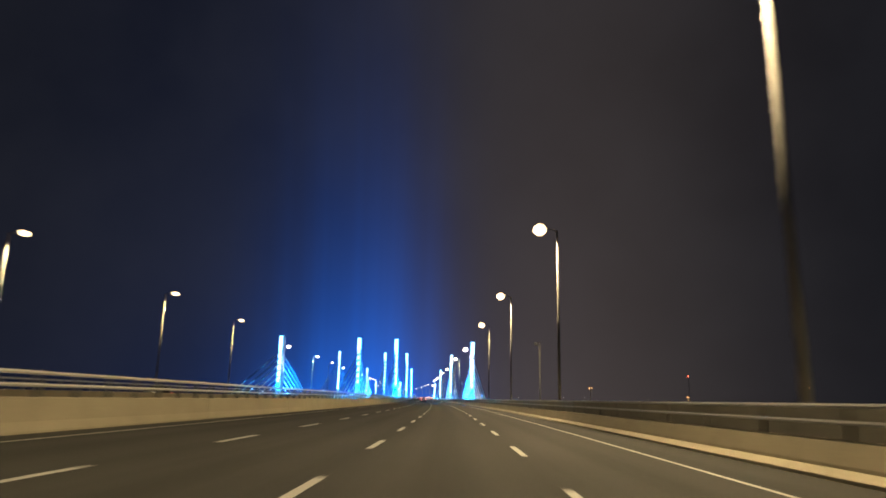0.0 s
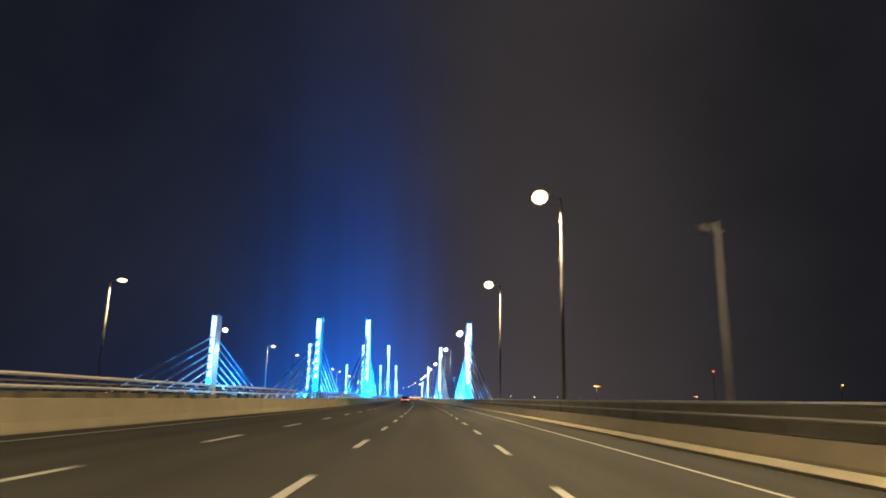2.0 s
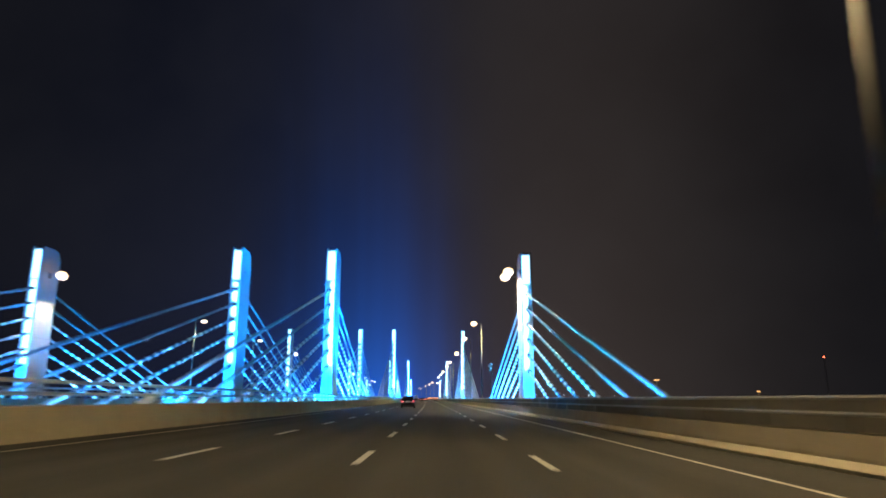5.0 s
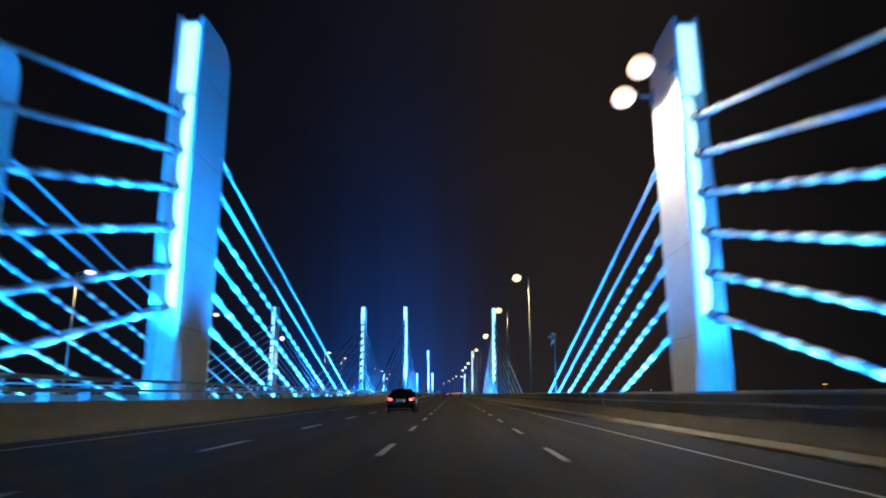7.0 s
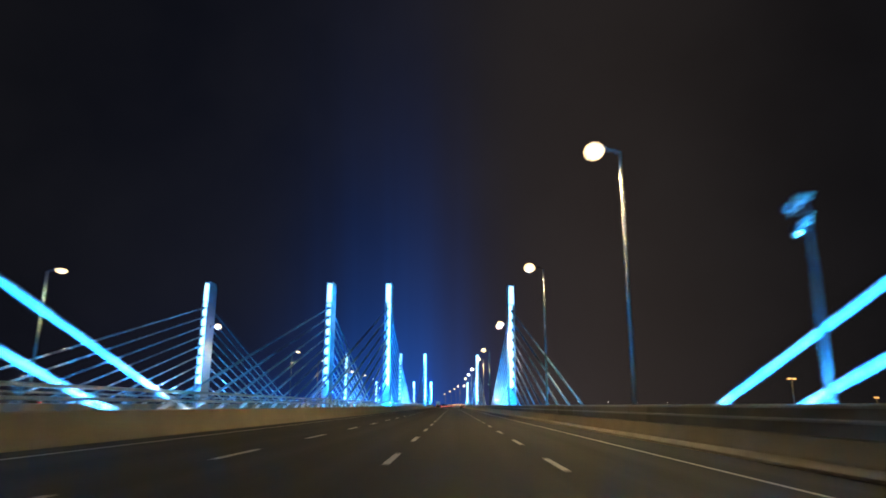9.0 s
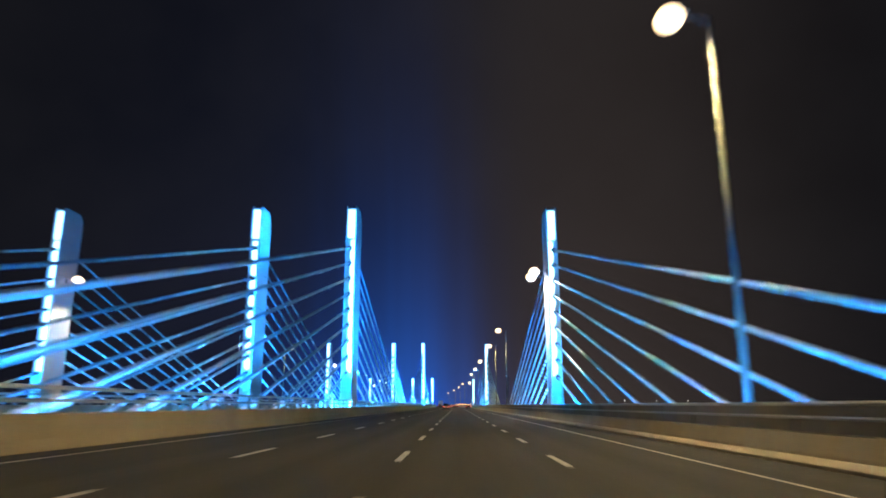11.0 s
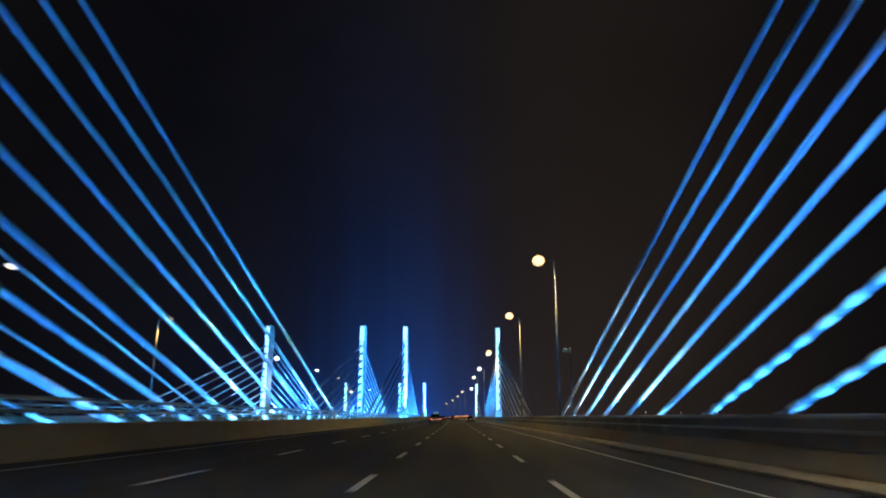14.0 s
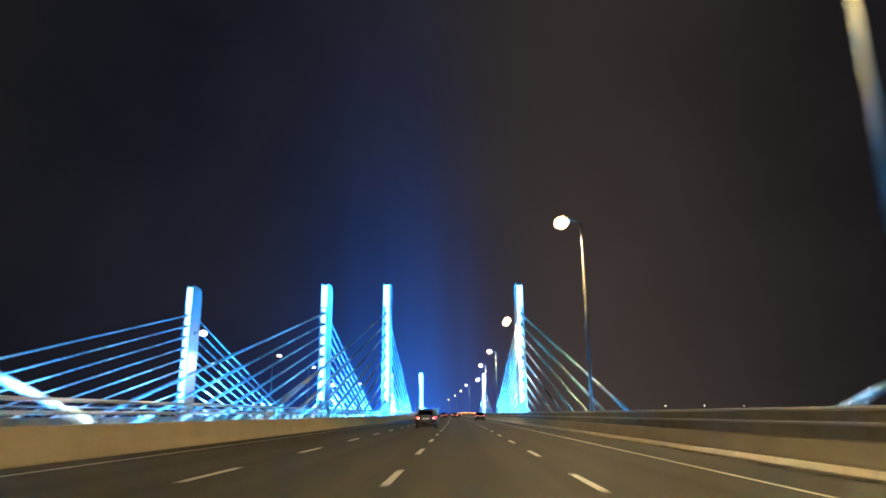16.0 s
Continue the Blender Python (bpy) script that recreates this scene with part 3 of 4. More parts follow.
FLOOD_LENS = material("blue_flood_lens", (0.3, 0.6, 1.0), rough=0.2, emit=(0.15, 0.5, 1.0), strength=3)
FLOOD_GLASS = mesh_of(boxed(-0.18, 0.18, -0.11, 0.11, 0.41, 0.44, 0.01), FLOOD_LENS, "floodlight_lens")


JOINT = mesh_of(boxed(-0.006, 0.006, 0.15, PYLON_D - 0.15, -0.009, 0.009), SCREEN, "joint")


def build_pylon(u, y0, top, n, k):
    shaft, slab, foot, panel, segs, anchor = pylon_parts(top, n, k)
    height = "tall" if n == 9 else "short"
    m = station(u, y0)
    m = Matrix.Translation(m.translation)
    t = thing("bridge_pylon", m, height + " slab-shaped concrete pylon lit blue, with a glowing grooved face", "bridge pylon", "bridge pylons")
    part("core", shaft, None, t)
    for side in (-1, 1):
        part("side_slab", slab, None, t, at=Matrix.Translation((side * (PYLON_W / 2 - 0.1), 0, 0)))
    if k != 1 or y0 < 400:
        part("foot", foot, None, t, at=Matrix.Translation((0, PYLON_D / 2, 0)))
    part("foot", foot, None, t, at=pose(0, PYLON_D / 2, 0, 0, 0, 180))
    for i in range(1, int(top / 3.6) + 1):
        for side in (-1, 1):
            part("joint", JOINT, None, t, at=Matrix.Translation((side * (PYLON_W / 2 - 0.0245), 0, 3.6 * i)))
    part("light_panel", panel, None, t, "glowing pale blue light panel")
    for me in segs:
        part("light_strip", me, None, t, "glowing white-blue light strip")
    # stays on both sides
    for i, z in enumerate(anchor_heights(top, n)):
        for way in (-1, 1):
            face = 0.0 if way < 0 else PYLON_D
            yl = y0 + face + way * landing(n, i)
            low = place(u, yl, 0.45)
            high = m @ Vector((0, face - way * 0.2, z))
            d = high - low
            q = d.to_track_quat("Z", "X").to_matrix().to_4x4()
            at = Matrix.Translation(high - d.normalized() * 0.2) @ q @ pose(0, 0, 0, 180)
            part("anchor_tube", anchor, None, t, at=m.inverted() @ at)
            # the lowest stays get added white spindles as beads of light
            beaded = i >= n - (4 if y0 < 200 else 3) and (y0 < 200 or y0 < 400 and k == 0 and way > 0)
            meshes = stay_mesh(d.length - 0.4, beaded)
            s = thing("stay_cable", Matrix.Translation(low) @ q, "pale blue stay cable washed with blue light, highlights painted white on it", "stay cable", "stay cables")
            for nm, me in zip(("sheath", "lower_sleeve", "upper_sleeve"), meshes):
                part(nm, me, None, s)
            for j in range(int((d.length - 6.4) / 1.37) if beaded else 0):
                part("collar", HIGHLIGHT_BEAD, None, s, at=Matrix.Translation((0, 0, 3.5 + 1.37 * j)))
            b = part("anchor_block", ANCHOR_BLOCK, None, None, at=Matrix.Translation(place(u, yl, 0.12)))
            tagged(b, "square concrete block anchoring a stay at the deck edge", "anchor block", "anchor blocks")
            side = -1 if k == 0 else 1
            f = thing("floodlight", Matrix.Translation(place(u + side * (0.1 if k == 1 else 0.6), yl + 1.1, 0.12)), "small blue floodlight standing on the deck ledge", "floodlight", "stay floodlights")
            part("body", FLOOD_BODY, None, f)
            part("lens", FLOOD_GLASS, None, f, "glowing blue lens")


for y0, top, n in STATIONS:
    for k in range(4):
        build_pylon(pylon_u(k, y0), y0, top, n, k)


for p in FLOOD_SPOTS:
    f = thing("floodlight", Matrix.Translation(p + Vector((0, 0, -0.56))), "small blue floodlight standing at a pylon's foot", "floodlight", "pylon floodlights")
    part("body", FLOOD_BODY, None, f)
    part("lens", FLOOD_GLASS, None, f, "glowing blue lens")


# ---- street lamps ----
def luminaire(parent, x, z, bowl=(0.56, 0.54, 0.46)):
    """A lamp head that reaches from x towards -x at the height z. Its bowl is oversized to stand for glare."""
    bm = bmesh.new()
    bar_pts = [(x + 0.25, z - 0.03), (x - 0.8, z - 0.05), (x - 0.84, z + 0.02), (x - 0.7, z + 0.11), (x - 0.2, z + 0.14), (x + 0.25, z + 0.06)]
    bar(bm, bar_pts, -0.24, 0.24)
    head = part("head", bm, HOUSING, parent)
    bm = bmesh.new()
    bmesh.ops.create_uvsphere(bm, u_segments=14, v_segments=8, radius=1.0)
    bmesh.ops.scale(bm, vec=bowl, verts=bm.verts)
    bmesh.ops.translate(bm, vec=(x - 0.38, 0, z - 0.1), verts=bm.verts)
    part("bowl", bm, LENS, head, "glowing warm white bowl, swollen to stand for the lamp's glare", smooth=True)


def street_lamp(height, arm=1.55, bowl=(0.56, 0.54, 0.46)):
    t = thing("street_lamp", Matrix(), "tall tapered steel street lamp with a lit warm head", "street lamp", "street lamps")
    top = height - 0.2
    part("pole", tube(bmesh.new(), (0, 0, 0), (0, 0, top), 0.13, 0.075, 12), POLE_STEEL, t, smooth=True)
    bm = boxed(-0.3, 0.3, -0.3, 0.3, 0.0, 0.05)
    for sx_ in (-0.22, 0.22):
        for sy_ in (-0.22, 0.22):
            tube(bm, (sx_, sy_, 0.03), (sx_, sy_, 0.14), 0.025, 0.025, 6)
    part("base_plate", bm, GALVANISED, t)
    part("arm", pipe(bmesh.new(), [(0, 0, top - 0.1), (-0.35, 0, top + 0.08), (-arm + 0.6, 0, top + 0.14)], 0.05, 8), POLE_STEEL, t)
    luminaire(t, -arm + 0.5, top + 0.14, bowl)
    return t


# flatter oversized bowl, shaped like the oval glare of the opposite lamps
FLAT_BOWL = (0.55, 0.46, 0.26)
lamp_post = street_lamp(LAMP_Z)
far_post = street_lamp(LAMP_Z, bowl=FLAT_BOWL)
low_post = street_lamp(LOW_LAMP_Z, bowl=FLAT_BOWL)
far_post.matrix_basis = station(-41.15, LAMPS_LEFT[0], 0.2, 180)
low_post.matrix_basis = station(-41.15, LAMPS_LEFT[-1], 0.2, 180)
lamp_post.matrix_basis = station(8.95, LAMPS_RIGHT[0], 0.12)
for y in LAMPS_RIGHT[1:]:
    copy_thing(lamp_post, station(8.95, y, 0.12))
for y in LAMPS_LEFT[1:-1]:
    copy_thing(far_post if y < 200 else low_post, station(-41.15, y, 0.2, 180))


def pylon_lamp():
    t = thing("pylon_lamp", Matrix(), "lit warm lamp head on a bracket fixed to a pylon", "lamp", "pylon lamps")
    part("bracket", box(tube(bmesh.new(), (0, 0, 0), (-0.95, 0, 0.1), 0.05, 0.04, 8), -0.06, 0.12, -0.2, 0.2, -0.3, 0.3), POLE_STEEL, t)
    luminaire(t, -0.95, 0.1)
    return t


bracket_lamp = pylon_lamp()
spots = []
for y0, top, n in STATIONS:
    z = min(LAMP_Z - 0.4, top - 2.0)
    spots.append(station(pylon_u(0, y0) - PYLON_W / 2 - 0.02, y0 + 0.35, z))
    spots.append(station(pylon_u(0, y0) - PYLON_W / 2 - 0.02, y0 + PYLON_D - 0.25, z))
    spots.append(station(pylon_u(3, y0) + PYLON_W / 2 + 0.02, y0 + 1.7, z - (0.8 if y0 < 400 else 1.55), 180))
bracket_lamp.matrix_basis = spots[0]
for m in spots[1:]:
    copy_thing(bracket_lamp, m)


# ---- vehicles ----
def loft(bm, sections, cap=True):
    """Closed rings of (x, z) pairs at a row of y, skinned together."""
    rings = [[bm.verts.new((x, y, z)) for x, z in pts] for y, pts in sections]
    n = len(rings[0])
    for a, b in zip(rings, rings[1:]):
        for i in range(n):
            bm.faces.new((a[i], a[(i + 1) % n], b[(i + 1) % n], b[i]))
    if cap:
        bm.faces.new(list(reversed(rings[0])))
        bm.faces.new(rings[-1])
    bmesh.ops.recalc_face_normals(bm, faces=bm.faces)
    return bm


def ring(w, z0, z1, belt=0.62, tuck=0.9, crown=0.04):
    """A car body's cross-section: half width w, from z0 to z1, widest at the belt."""
    h = z1 - z0
    half = [(w * tuck * 0.96, z0), (w * 0.985, z0 + h * 0.18), (w, z0 + h * belt * 0.75), (w * 0.985, z0 + h * belt), (w * 0.94, z0 + h * 0.9), (w * 0.8, z1), (w * 0.4, z1 + crown)]
    return half + [(-x, z) for x, z in reversed(half)]


def wheel(parent, x, y, r, out):
    bm = bmesh.new()
    prof = [(r * 0.62, -0.1), (r * 0.9, -0.11), (r, -0.08), (r, 0.08), (r * 0.9, 0.11), (r * 0.62, 0.1)]
    segs = 24
    rings = [[bm.verts.new((dx, rr * math.cos(2 * math.pi * i / segs), rr * math.sin(2 * math.pi * i / segs))) for rr, dx in prof] for i in range(segs)]
    for i in range(segs):
        a, b = rings[i], rings[(i + 1) % segs]
        for j in range(len(prof)):
            bm.faces.new((a[j], a[(j + 1) % len(prof)], b[(j + 1) % len(prof)], b[j]))
    bmesh.ops.recalc_face_normals(bm, faces=bm.faces)
    tyre = part("tyre", bm, RUBBER, parent, smooth=True, at=Matrix.Translation((x, y, r)))
    bm = tube(bmesh.new(), (out * 0.02, 0, 0), (out * 0.06, 0, 0), r * 0.16, r * 0.14, 10)
    for i in range(5):
        a = 2 * math.pi * i / 5
        p = Vector((0, math.cos(a), math.sin(a)))
        tube(bm, Vector((out * 0.05, 0, 0)) + p * r * 0.12, Vector((out * 0.07, 0, 0)) + p * r * 0.6, 0.035, 0.028, 6)
    for i in range(20):
        a, b = 2 * math.pi * i / 20, 2 * math.pi * (i + 1) / 20
        tube(bm, (out * 0.075, math.cos(a) * r * 0.61, math.sin(a) * r * 0.61), (out * 0.075, math.cos(b) * r * 0.61, math.sin(b) * r * 0.61), 0.02, 0.02, 5, False)
    part("rim", bm, CHROME, tyre, "silver spoked rim")
    return tyre


def panel_between(corners, mat, name, parent, label="", lift=0.004):
    """A thin curved-edge panel through four corners."""
    bm = bmesh.new()
    a, b, c, d = [Vector(p) for p in corners]
    nrm = (b - a).cross(d - a).normalized()
    grid = []
    n = 6
    for i in range(n + 1):
        row = []
        for j in range(n + 1):
            s, t_ = i / n, j / n
            p = a.lerp(b, s).lerp(d.lerp(c, s), t_)
            row.append(bm.verts.new(p + nrm * (lift + 0.02 * math.sin(math.pi * s) * math.sin(math.pi * t_))))
        grid.append(row)
    for i in range(n):
        for j in range(n):
            bm.faces.new((grid[i][j], grid[i + 1][j], grid[i + 1][j + 1], grid[i][j + 1]))
    bmesh.ops.solidify(bm, geom=bm.faces, thickness=0.012)
    return part(name, bm, mat, parent, label, smooth=True)


def saloon(name, label, paint, hatch=False):
    """A car whose tail stands at y = 0 and which heads to +y."""
    t = thing(name, Matrix(), label, "car", "cars on the bridge")
    L, W = (4.68, 0.9) if not hatch else (4.35, 0.91)
    deck = 1.02 if not hatch else 1.05
    secs = [(0.0, ring(W * 0.86, 0.26, 0.84)), (0.06, ring(W * 0.95, 0.2, 0.97)), (0.22, ring(W * 0.99, 0.17, deck)), (0.9, ring(W, 0.22, deck + 0.01)),
            (1.6, ring(W, 0.2, 0.98)), (3.0, ring(W, 0.2, 0.97)), (3.55, ring(W * 0.99, 0.22, 0.95)), (L - 0.35, ring(W * 0.95, 0.25, 0.82)),
            (L - 0.08, ring(W * 0.85, 0.32, 0.72)), (L, ring(W * 0.75, 0.4, 0.64))]
    part("body", loft(bmesh.new(), secs), paint, t, smooth=True)
    # cabin
    top = 1.52 if not hatch else 1.6

    def cab(w, z1, wt):
        half = [(w, 0.93), (w * 0.97, 1.02), (wt, z1 - 0.09), (wt * 0.9, z1 - 0.02), (wt * 0.4, z1 + 0.012)]
        return half + [(-x, z) for x, z in reversed(half)]

    if hatch:
        cs = [(0.1, cab(0.84, 1.04, 0.8)), (0.42, cab(0.83, 1.46, 0.64)), (0.8, cab(0.83, top - 0.02, 0.61)), (1.7, cab(0.84, top, 0.61)), (2.4, cab(0.84, top - 0.05, 0.62)), (3.25, cab(0.84, 1.03, 0.78))]
        back = [(-0.62, 0.16, 1.09), (0.62, 0.16, 1.09), (0.54, 0.44, 1.44), (-0.54, 0.44, 1.44)]
    else:
        cs = [(0.62, cab(0.83, 1.05, 0.78)), (1.25, cab(0.83, 1.43, 0.66)), (1.6, cab(0.84, top - 0.01, 0.6)), (2.15, cab(0.84, top, 0.59)), (2.65, cab(0.84, top - 0.07, 0.61)), (3.45, cab(0.83, 1.02, 0.78))]
        back = [(-0.66, 0.7, 1.09), (0.66, 0.7, 1.09), (0.56, 1.32, 1.445), (-0.56, 1.32, 1.445)]
    part("cabin", loft(bmesh.new(), cs), paint, t, smooth=True)
    panel_between(back, CAR_GLASS, "rear_window", t, "dark tinted rear window", 0.03)
    for s in (-1, 1):
        y_a, y_b, y_c = (1.05, 2.05, 2.95) if not hatch else (0.75, 1.85, 2.75)
        for p, q_ in ((y_a, y_b - 0.04), (y_b + 0.04, y_c)):
            q_top = min(q_, 2.55) if not hatch else min(q_, 2.35)
            p_top = max(p, y_a + 0.42) if p == y_a else p
            corners = [(s * 0.845, p, 1.0), (s * 0.845, q_, 1.0), (s * 0.66, q_top, top - 0.13), (s * 0.66, p_top, top - 0.13)]
            if s < 0:
                corners = [corners[1], corners[0], corners[3], corners[2]]
            panel_between(corners, CAR_GLASS, "side_window", t, "dark tinted side window", 0.016)
        rail_y = [(s * 0.86, y_a - 0.05, 0.99), (s * 0.862, y_b, 1.0), (s * 0.86, y_c + 0.05, 0.99)]
        part("window_trim", pipe(bmesh.new(), rail_y + [(s * 0.68, min(2.6, y_c - 0.35), top - 0.1), (s * 0.66, y_b, top - 0.08), (s * 0.68, y_a + 0.36, top - 0.12), rail_y[0]], 0.012, 6), CHROME, t, "thin chrome window trim")
        mir = box(bmesh.new(), min(s * 0.9, s * 1.08), max(s * 0.9, s * 1.08), y_c - 0.02, y_c + 0.1, 1.0, 1.13, 0.03)
        part("wing_mirror", mir, paint, t)
        part("sill_trim", bar(bmesh.new(), [(s * 0.88, 0.2), (s * 0.91, 0.21), (s * 0.91, 0.26), (s * 0.88, 0.27)], 1.2, 3.3), CHROME, t, "thin bright sill strip")
        part("door_handle", box(bmesh.new(), min(s * 0.89, s * 0.92), max(s * 0.89, s * 0.92), 1.55, 1.75, 0.84, 0.87, 0.008), CHROME, t)
        part("door_handle", box(bmesh.new(), min(s * 0.89, s * 0.92), max(s * 0.89, s * 0.92), 2.6, 2.8, 0.84, 0.87, 0.008), CHROME, t)
        # tail light: a lens wrapped round the corner with a bright curved core
        bm = loft(bmesh.new(), [(0.005, [(s * 0.5, 0.79), (s * 0.73, 0.79), (s * 0.75, 0.93), (s * 0.56, 0.9)]), (0.1, [(s * 0.52, 0.77), (s * 0.845, 0.79), (s * 0.845, 0.96), (s * 0.6, 0.93)]),
                                (0.34, [(s * 0.6, 0.79), (s * 0.885, 0.84), (s * 0.882, 0.94), (s * 0.62, 0.93)])])
        lens = part("tail_light", bm, TAIL, t, "glowing red tail light")
        pts = [(s * 0.83, 0.07, 0.925), (s * 0.62, 0.0, 0.895), (s * 0.55, -0.012, 0.85), (s * 0.55, -0.012, 0.81), (s * 0.66, -0.005, 0.8), (s * 0.76, 0.01, 0.82)]
        part("light_core", pipe(bmesh.new(), pts, 0.019, 8), TAIL_CORE, lens, "bright pink-red light curve")
        part("exhaust_trim", box(bmesh.new(), min(s * 0.42, s * 0.66), max(s * 0.42, s * 0.66), -0.01, 0.1, 0.27, 0.32, 0.012), CHROME, t, "chrome exhaust surround")
        hl = box(bmesh.new(), min(s * 0.42, s * 0.76), max(s * 0.42, s * 0.76), L - 0.26, L - 0.06, 0.6, 0.7, 0.02)
        part("headlight", hl, WHITE_LIGHT if hatch else CAR_GLASS, t, "lit white headlight" if hatch else "dark glass headlight")
        for y in (0.93, L - 0.87):
            wheel(t, s * 0.8, y, 0.325, s)
    part("bumper_insert", box(bmesh.new(), -0.7, 0.7, -0.004, 0.1, 0.24, 0.36, 0.02), TRIM, t)
    part("chrome_strip", box(bmesh.new(), -0.62, 0.62, -0.008, 0.03, 0.33, 0.345, 0.004), CHROME, t)
    plate = part("number_plate", box(bmesh.new(), -0.26, 0.26, -0.02, 0.03, 0.74, 0.86, 0.01), PLATE, t, "pale number plate")
    bm = bmesh.new()
    for i in range(5):
        box(bm, -0.18 + i * 0.08, -0.13 + i * 0.08, -0.024, -0.018, 0.77, 0.83)
    part("bars", bm, TRIM, plate)
    part("boot_strip", box(bmesh.new(), -0.4, 0.4, -0.006, 0.03, 0.885, 0.9, 0.004), CHROME, t)
    part("fin", prism(bmesh.new(), [(1.32, top - 0.01), (1.52, top + 0.0), (1.36, top + 0.07)], -0.02, 0.02), paint, t)
    return t


car = saloon("saloon_car", "glossy black saloon car with lit red tail lights on the road", CAR_PAINT)
car.matrix_basis = station(-3.5, 197.2)
hatch = saloon("hatchback_car", "dark hatchback car with lit red tail lights on the road", GREY_PAINT, True)
hatch.matrix_basis = station(-3.05, 411.5)
for lane, y, dark in ((4.0, 480, True), (0.2, 566, False), (-3.4, 540, True), (-7.1, 556, False), (-3.5, 606, False), (0.3, 636, True), (3.7, 668, False),
                      (-7.0, 664, True), (-3.4, 694, True), (0.2, 734, False), (-7.2, 752, True), (3.6, 775, True), (-3.5, 806, False), (0.1, 836, True)):
    copy_thing(car if dark else hatch, station(lane, y))
for y, u in ((74, FAR + 1.7), (253, FAR - 1.8), (416, FAR + 5.3), (502, FAR + 1.7), (630, FAR - 1.8)):
    copy_thing(hatch, station(u, y, 0.1, 180))


def box_truck():
    t = thing("box_truck", Matrix(), "white box truck seen from behind on the road", "truck")
    part("box_body", boxed(-1.25, 1.25, 0, 6.2, 0.95, 3.6, 0.05), WHITE_PAINT, t)
    for s in (-1, 1):
        part("rear_door", box(bmesh.new(), min(s * 0.02, s * 1.18), max(s * 0.02, s * 1.18), -0.03, 0.01, 1.05, 3.5, 0.02), WHITE_PAINT, t)
        part("tail_light", box(bmesh.new(), min(s * 0.9, s * 1.15), max(s * 0.9, s * 1.15), -0.03, 0.05, 0.74, 0.86, 0.01), TAIL, t, "lit red tail light")
        part("lock_bar", tube(bmesh.new(), (s * 0.25, -0.05, 1.1), (s * 0.25, -0.05, 3.45), 0.02, 0.02, 6), GALVANISED, t)
        for y in (1.1, 7.0):
            wheel(t, s * 1.0, y, 0.48, s)
    part("chassis", boxed(-0.5, 0.5, 0.1, 8.0, 0.55, 0.95, 0.02), TRIM, t)
    part("bumper", boxed(-1.2, 1.2, -0.06, 0.06, 0.45, 0.6, 0.02), DARK_STEEL, t)
    part("cab", loft(bmesh.new(), [(6.35, ring(1.1, 0.6, 2.5)), (7.6, ring(1.1, 0.6, 2.5)), (8.1, ring(1.05, 0.6, 1.7))]), WHITE_PAINT, t)
    return t


box_truck().matrix_basis = station(-7.1, 640)


# ---- the far shore: an overpass with a lit edge, mast lamps and an aviation beacon ----
def overpass():
    t = thing("overpass", Matrix.Translation((12, 1085, 1.0)), "far concrete overpass with orange lit edges", "overpass", kind="structure")
    pts = []
    bm = bmesh.new()
    prev = None
    for i in range(49):
        x = -108 + 4.5 * i
        z = 3.2 * math.exp(-((x + 7) / 24) ** 2)
        ringv = [bm.verts.new((x, y, z + dz)) for y, dz in ((0, 0), (0, 1.2), (9, 1.2), (9, 0))]
        if prev:
            for j in range(4):
                bm.faces.new((prev[j], prev[(j + 1) % 4], ringv[(j + 1) % 4], ringv[j]))
        prev = ringv
        if -33 < x < 34:
            pts.append((x, -0.1, z + 0.9))
    bmesh.ops.recalc_face_normals(bm, faces=bm.faces)
    part("span", bm, CONCRETE, t)
    part("light_line", pipe(bmesh.new(), pts, 0.2, 6), SODIUM, t, "glowing orange light line")
    for x in (-60, -28, 26, 60):
        part("pier", boxed(x - 1, x + 1, 3, 6, -10, 0.02), CONCRETE, t)
    return t


overpass()


def mast(name, height, heads, lens, label):
    t = thing(name, Matrix(), label, "lamp mast", "far lamp masts")
    part("pole", tube(bmesh.new(), (0, 0, 0), (0, 0, height), 0.3, 0.16, 10), POLE_STEEL, t)
    for dx in heads:
        part("lamp_head", boxed(min(0, dx), max(0, dx) + 0.01, -0.2, 0.2, height - 0.1, height + 0.1), HOUSING, t)
        part("lamp_lens", boxed(dx - 0.4, dx + 0.4, -0.3, 0.3, height - 0.3, height - 0.12, 0.05), lens, t, "glowing orange lens")
    return t


masts = [mast("lamp_mast", 18.0, (-0.75, 0.75), SODIUM, "far twin-headed lamp mast with orange light")]
SITES = ((97.8, 390.0, 10.3), (219, 549.3, 8.2), (-105, 385, 6.8), (-195, 537, 7.5))
for x, y, z in SITES:
    lamp("mast_light", "POINT", 260, (1.0, 0.5, 0.16), Matrix.Translation((x, y - 0.9, z - 1.2)), radius=0.15)
masts[0].matrix_basis = Matrix.Translation((SITES[0][0], SITES[0][1], SITES[0][2] - 18))
for x, y, z in SITES[1:]:
    copy_thing(masts[0], Matrix.Translation((x, y, z - 18)))


side_mast = mast("lamp_mast", 22.0, (1.1,), SODIUM, "far single-armed lamp mast with orange light")
side_mast.matrix_basis = Matrix.Translation((209.5, 360, 12.5 - 22))
lamp("mast_light", "POINT", 260, (1.0, 0.5, 0.16), Matrix.Translation((210.6, 359.1, 11.3)), radius=0.15)


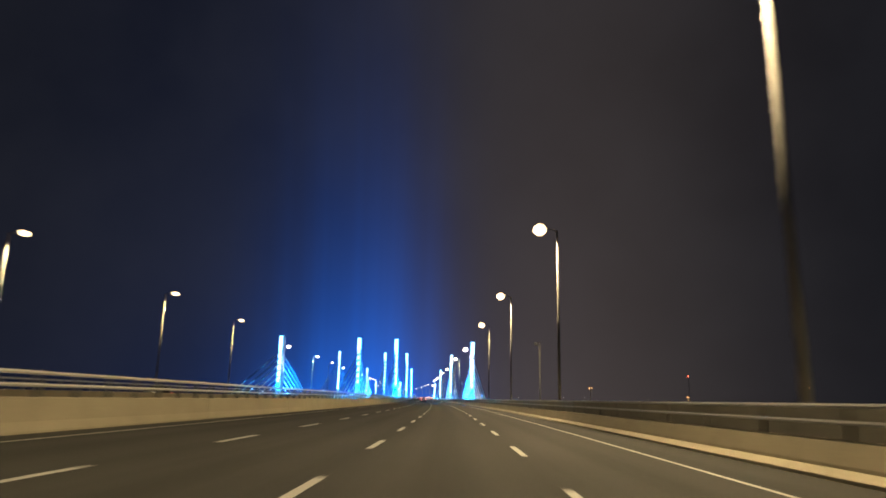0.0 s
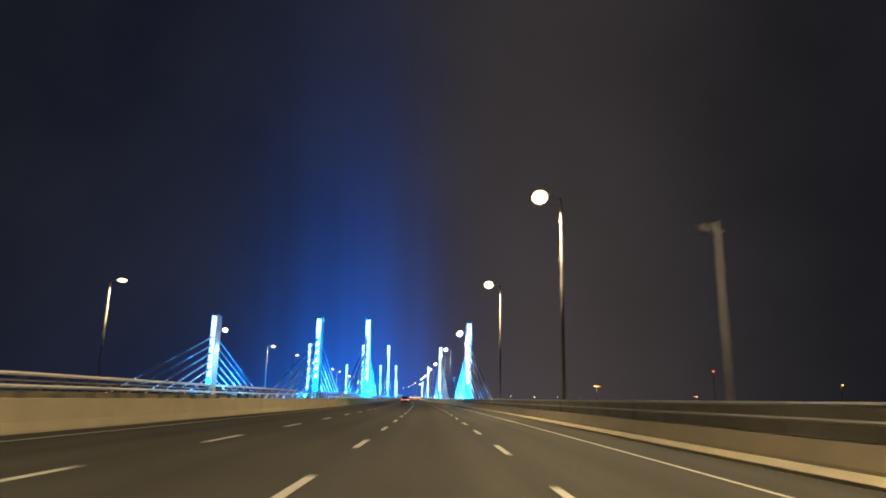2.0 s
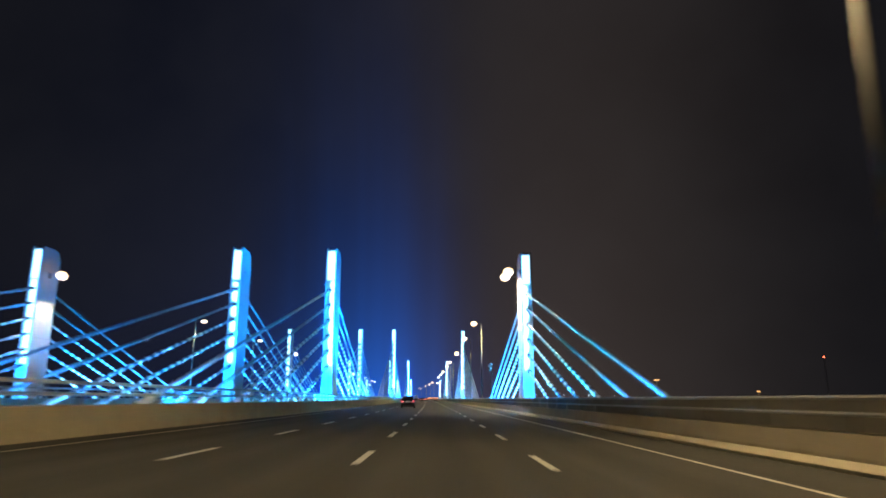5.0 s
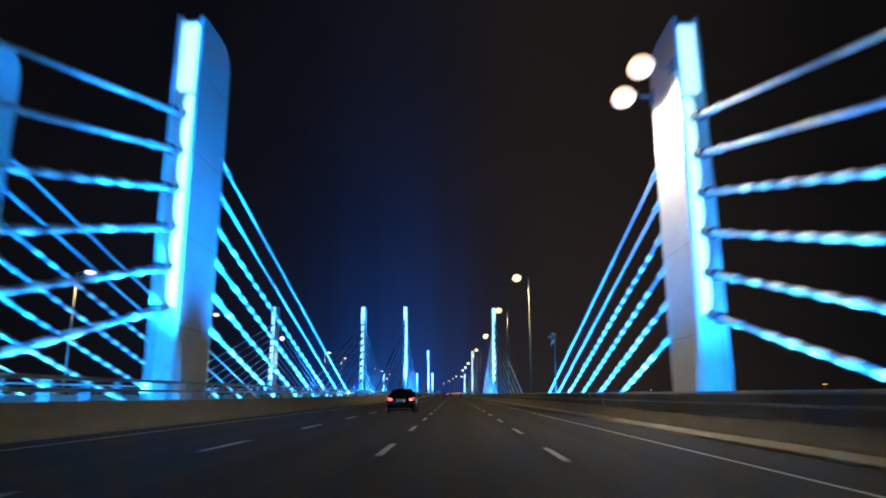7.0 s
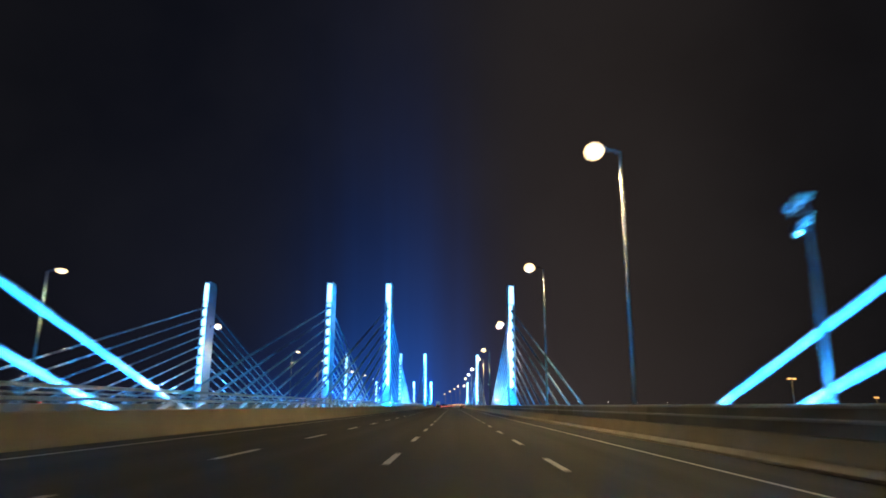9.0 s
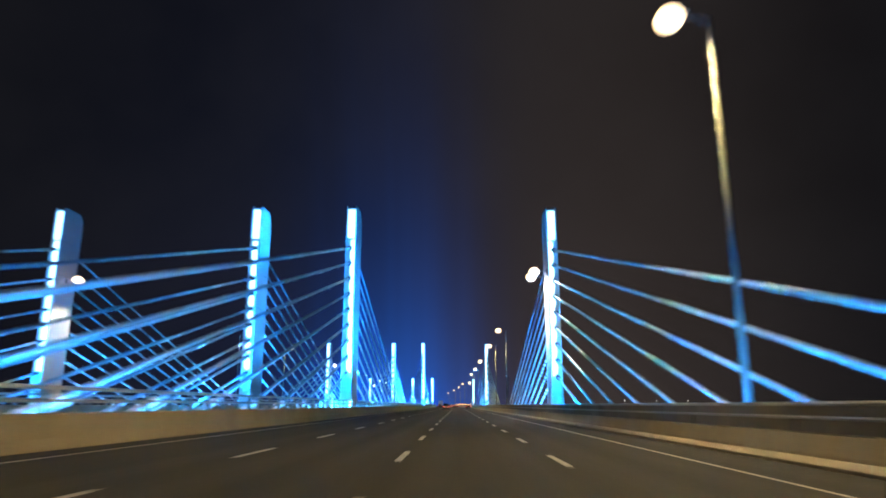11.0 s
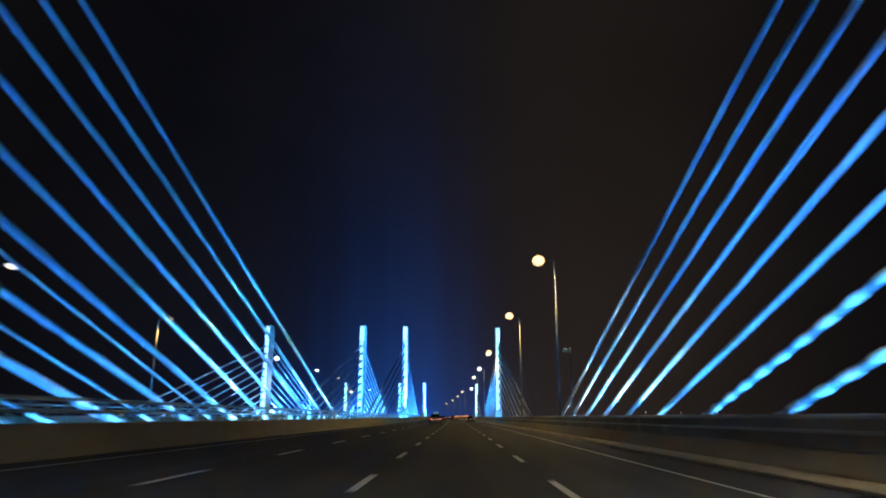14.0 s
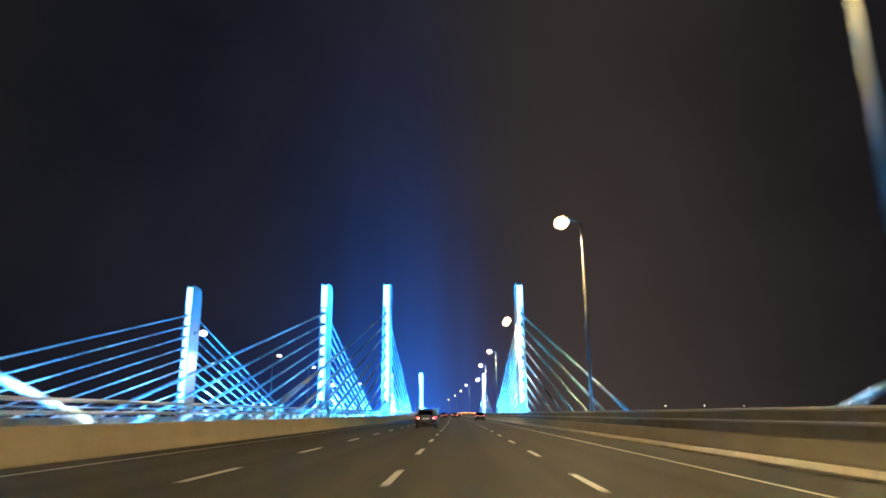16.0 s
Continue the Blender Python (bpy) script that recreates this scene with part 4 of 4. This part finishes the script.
def beacon(x, y, z):
    t = thing("beacon_mast", Matrix.Translation((x, y, -9)), "far slender mast with a red warning light", "mast")
    bm = bmesh.new()
    for s in (-1, 1):
        tube(bm, (s * 0.5, 0, 0), (s * 0.12, 0, z + 10.5), 0.07, 0.04, 6)
    for i in range(18):
        zz = (z + 10) * i / 18
        w = 0.5 - 0.38 * zz / (z + 10)
        tube(bm, (-w, 0, zz), (w, 0, zz + 1.2), 0.03, 0.03, 5)
    part("lattice", bm, DARK_STEEL, t)
    part("red_lamp", tube(bmesh.new(), (0, 0, z + 10.4), (0, 0, z + 10.9), 0.24, 0.16, 8), RED_LIGHT, t, "glowing red warning lamp")


beacon(128.8, 321, 13.8)


for x in (119, 148, 176, 204):
    t = thing("shore_lamp", Matrix.Translation((x, 844, -9)), "small white lamp post on the far shore", "lamp post", "shore lamps")
    part("pole", tube(bmesh.new(), (0, 0, 0), (0, 0, 16.5), 0.2, 0.12, 8), POLE_STEEL, t)
    part("lamp", tube(bmesh.new(), (0, 0, 16.4), (0, 0, 16.8), 0.34, 0.24, 8), SHORE_LIGHT, t, "glowing white lamp")


def camera_pole(u, y, h, heads):
    """An unlit pole on the ledge with a cluster of traffic cameras."""
    t = thing("camera_pole", station(u, y, 0.12), "slim steel pole with traffic cameras on the deck ledge", "camera pole", "camera poles")
    # dark steel past y = 100 stands in for shade on those poles
    part("pole", tube(bmesh.new(), (0, 0, 0), (0, 0, h), 0.075, 0.05, 10), POLE_STEEL if y < 100 else DARK_STEEL, t, smooth=True)
    part("base_plate", boxed(-0.2, 0.2, -0.2, 0.2, 0, 0.04), GALVANISED, t)
    part("cross_arm", pipe(bmesh.new(), [(-0.45, 0, h - 0.35), (0.15, 0, h - 0.35)], 0.03, 8), GALVANISED, t)
    for x, yy, z, turn in ((-0.42, -0.05, h - 0.2, 12), (-0.15, -0.1, h - 0.62, -18), (-0.1, 0.0, h + 0.08, 25))[:heads]:
        cam_body = boxed(-0.1, 0.1, -0.24, 0.2, -0.08, 0.09, 0.02)
        box(cam_body, -0.12, 0.12, -0.3, 0.22, 0.1, 0.115)
        cam_part = part("camera_housing", cam_body, HOUSING, t, at=pose(x, yy, z, 12, 0, turn))
        part("lens", tube(bmesh.new(), (0, -0.25, 0), (0, -0.22, 0), 0.05, 0.06, 10), CAR_GLASS, cam_part, "dark glass lens")
    if heads < 3:
        return
    bm = bmesh.new()
    bmesh.ops.create_uvsphere(bm, u_segments=12, v_segments=8, radius=0.14)
    bmesh.ops.translate(bm, vec=(-0.3, 0, h - 0.85), verts=bm.verts)
    part("dome_camera", tube(bm, (-0.3, 0, h - 0.82), (-0.3, 0, h - 0.62), 0.14, 0.12, 12), CHROME, t)
    part("dome_arm", pipe(bmesh.new(), [(0, 0, h - 0.65), (-0.3, 0, h - 0.62)], 0.025, 6), GALVANISED, t)


camera_pole(9.3, 64.9, 7.0, 1)
camera_pole(9.15, 217.0, 6.6, 3)
camera_pole(8.75, 361.5, 6.4, 1)
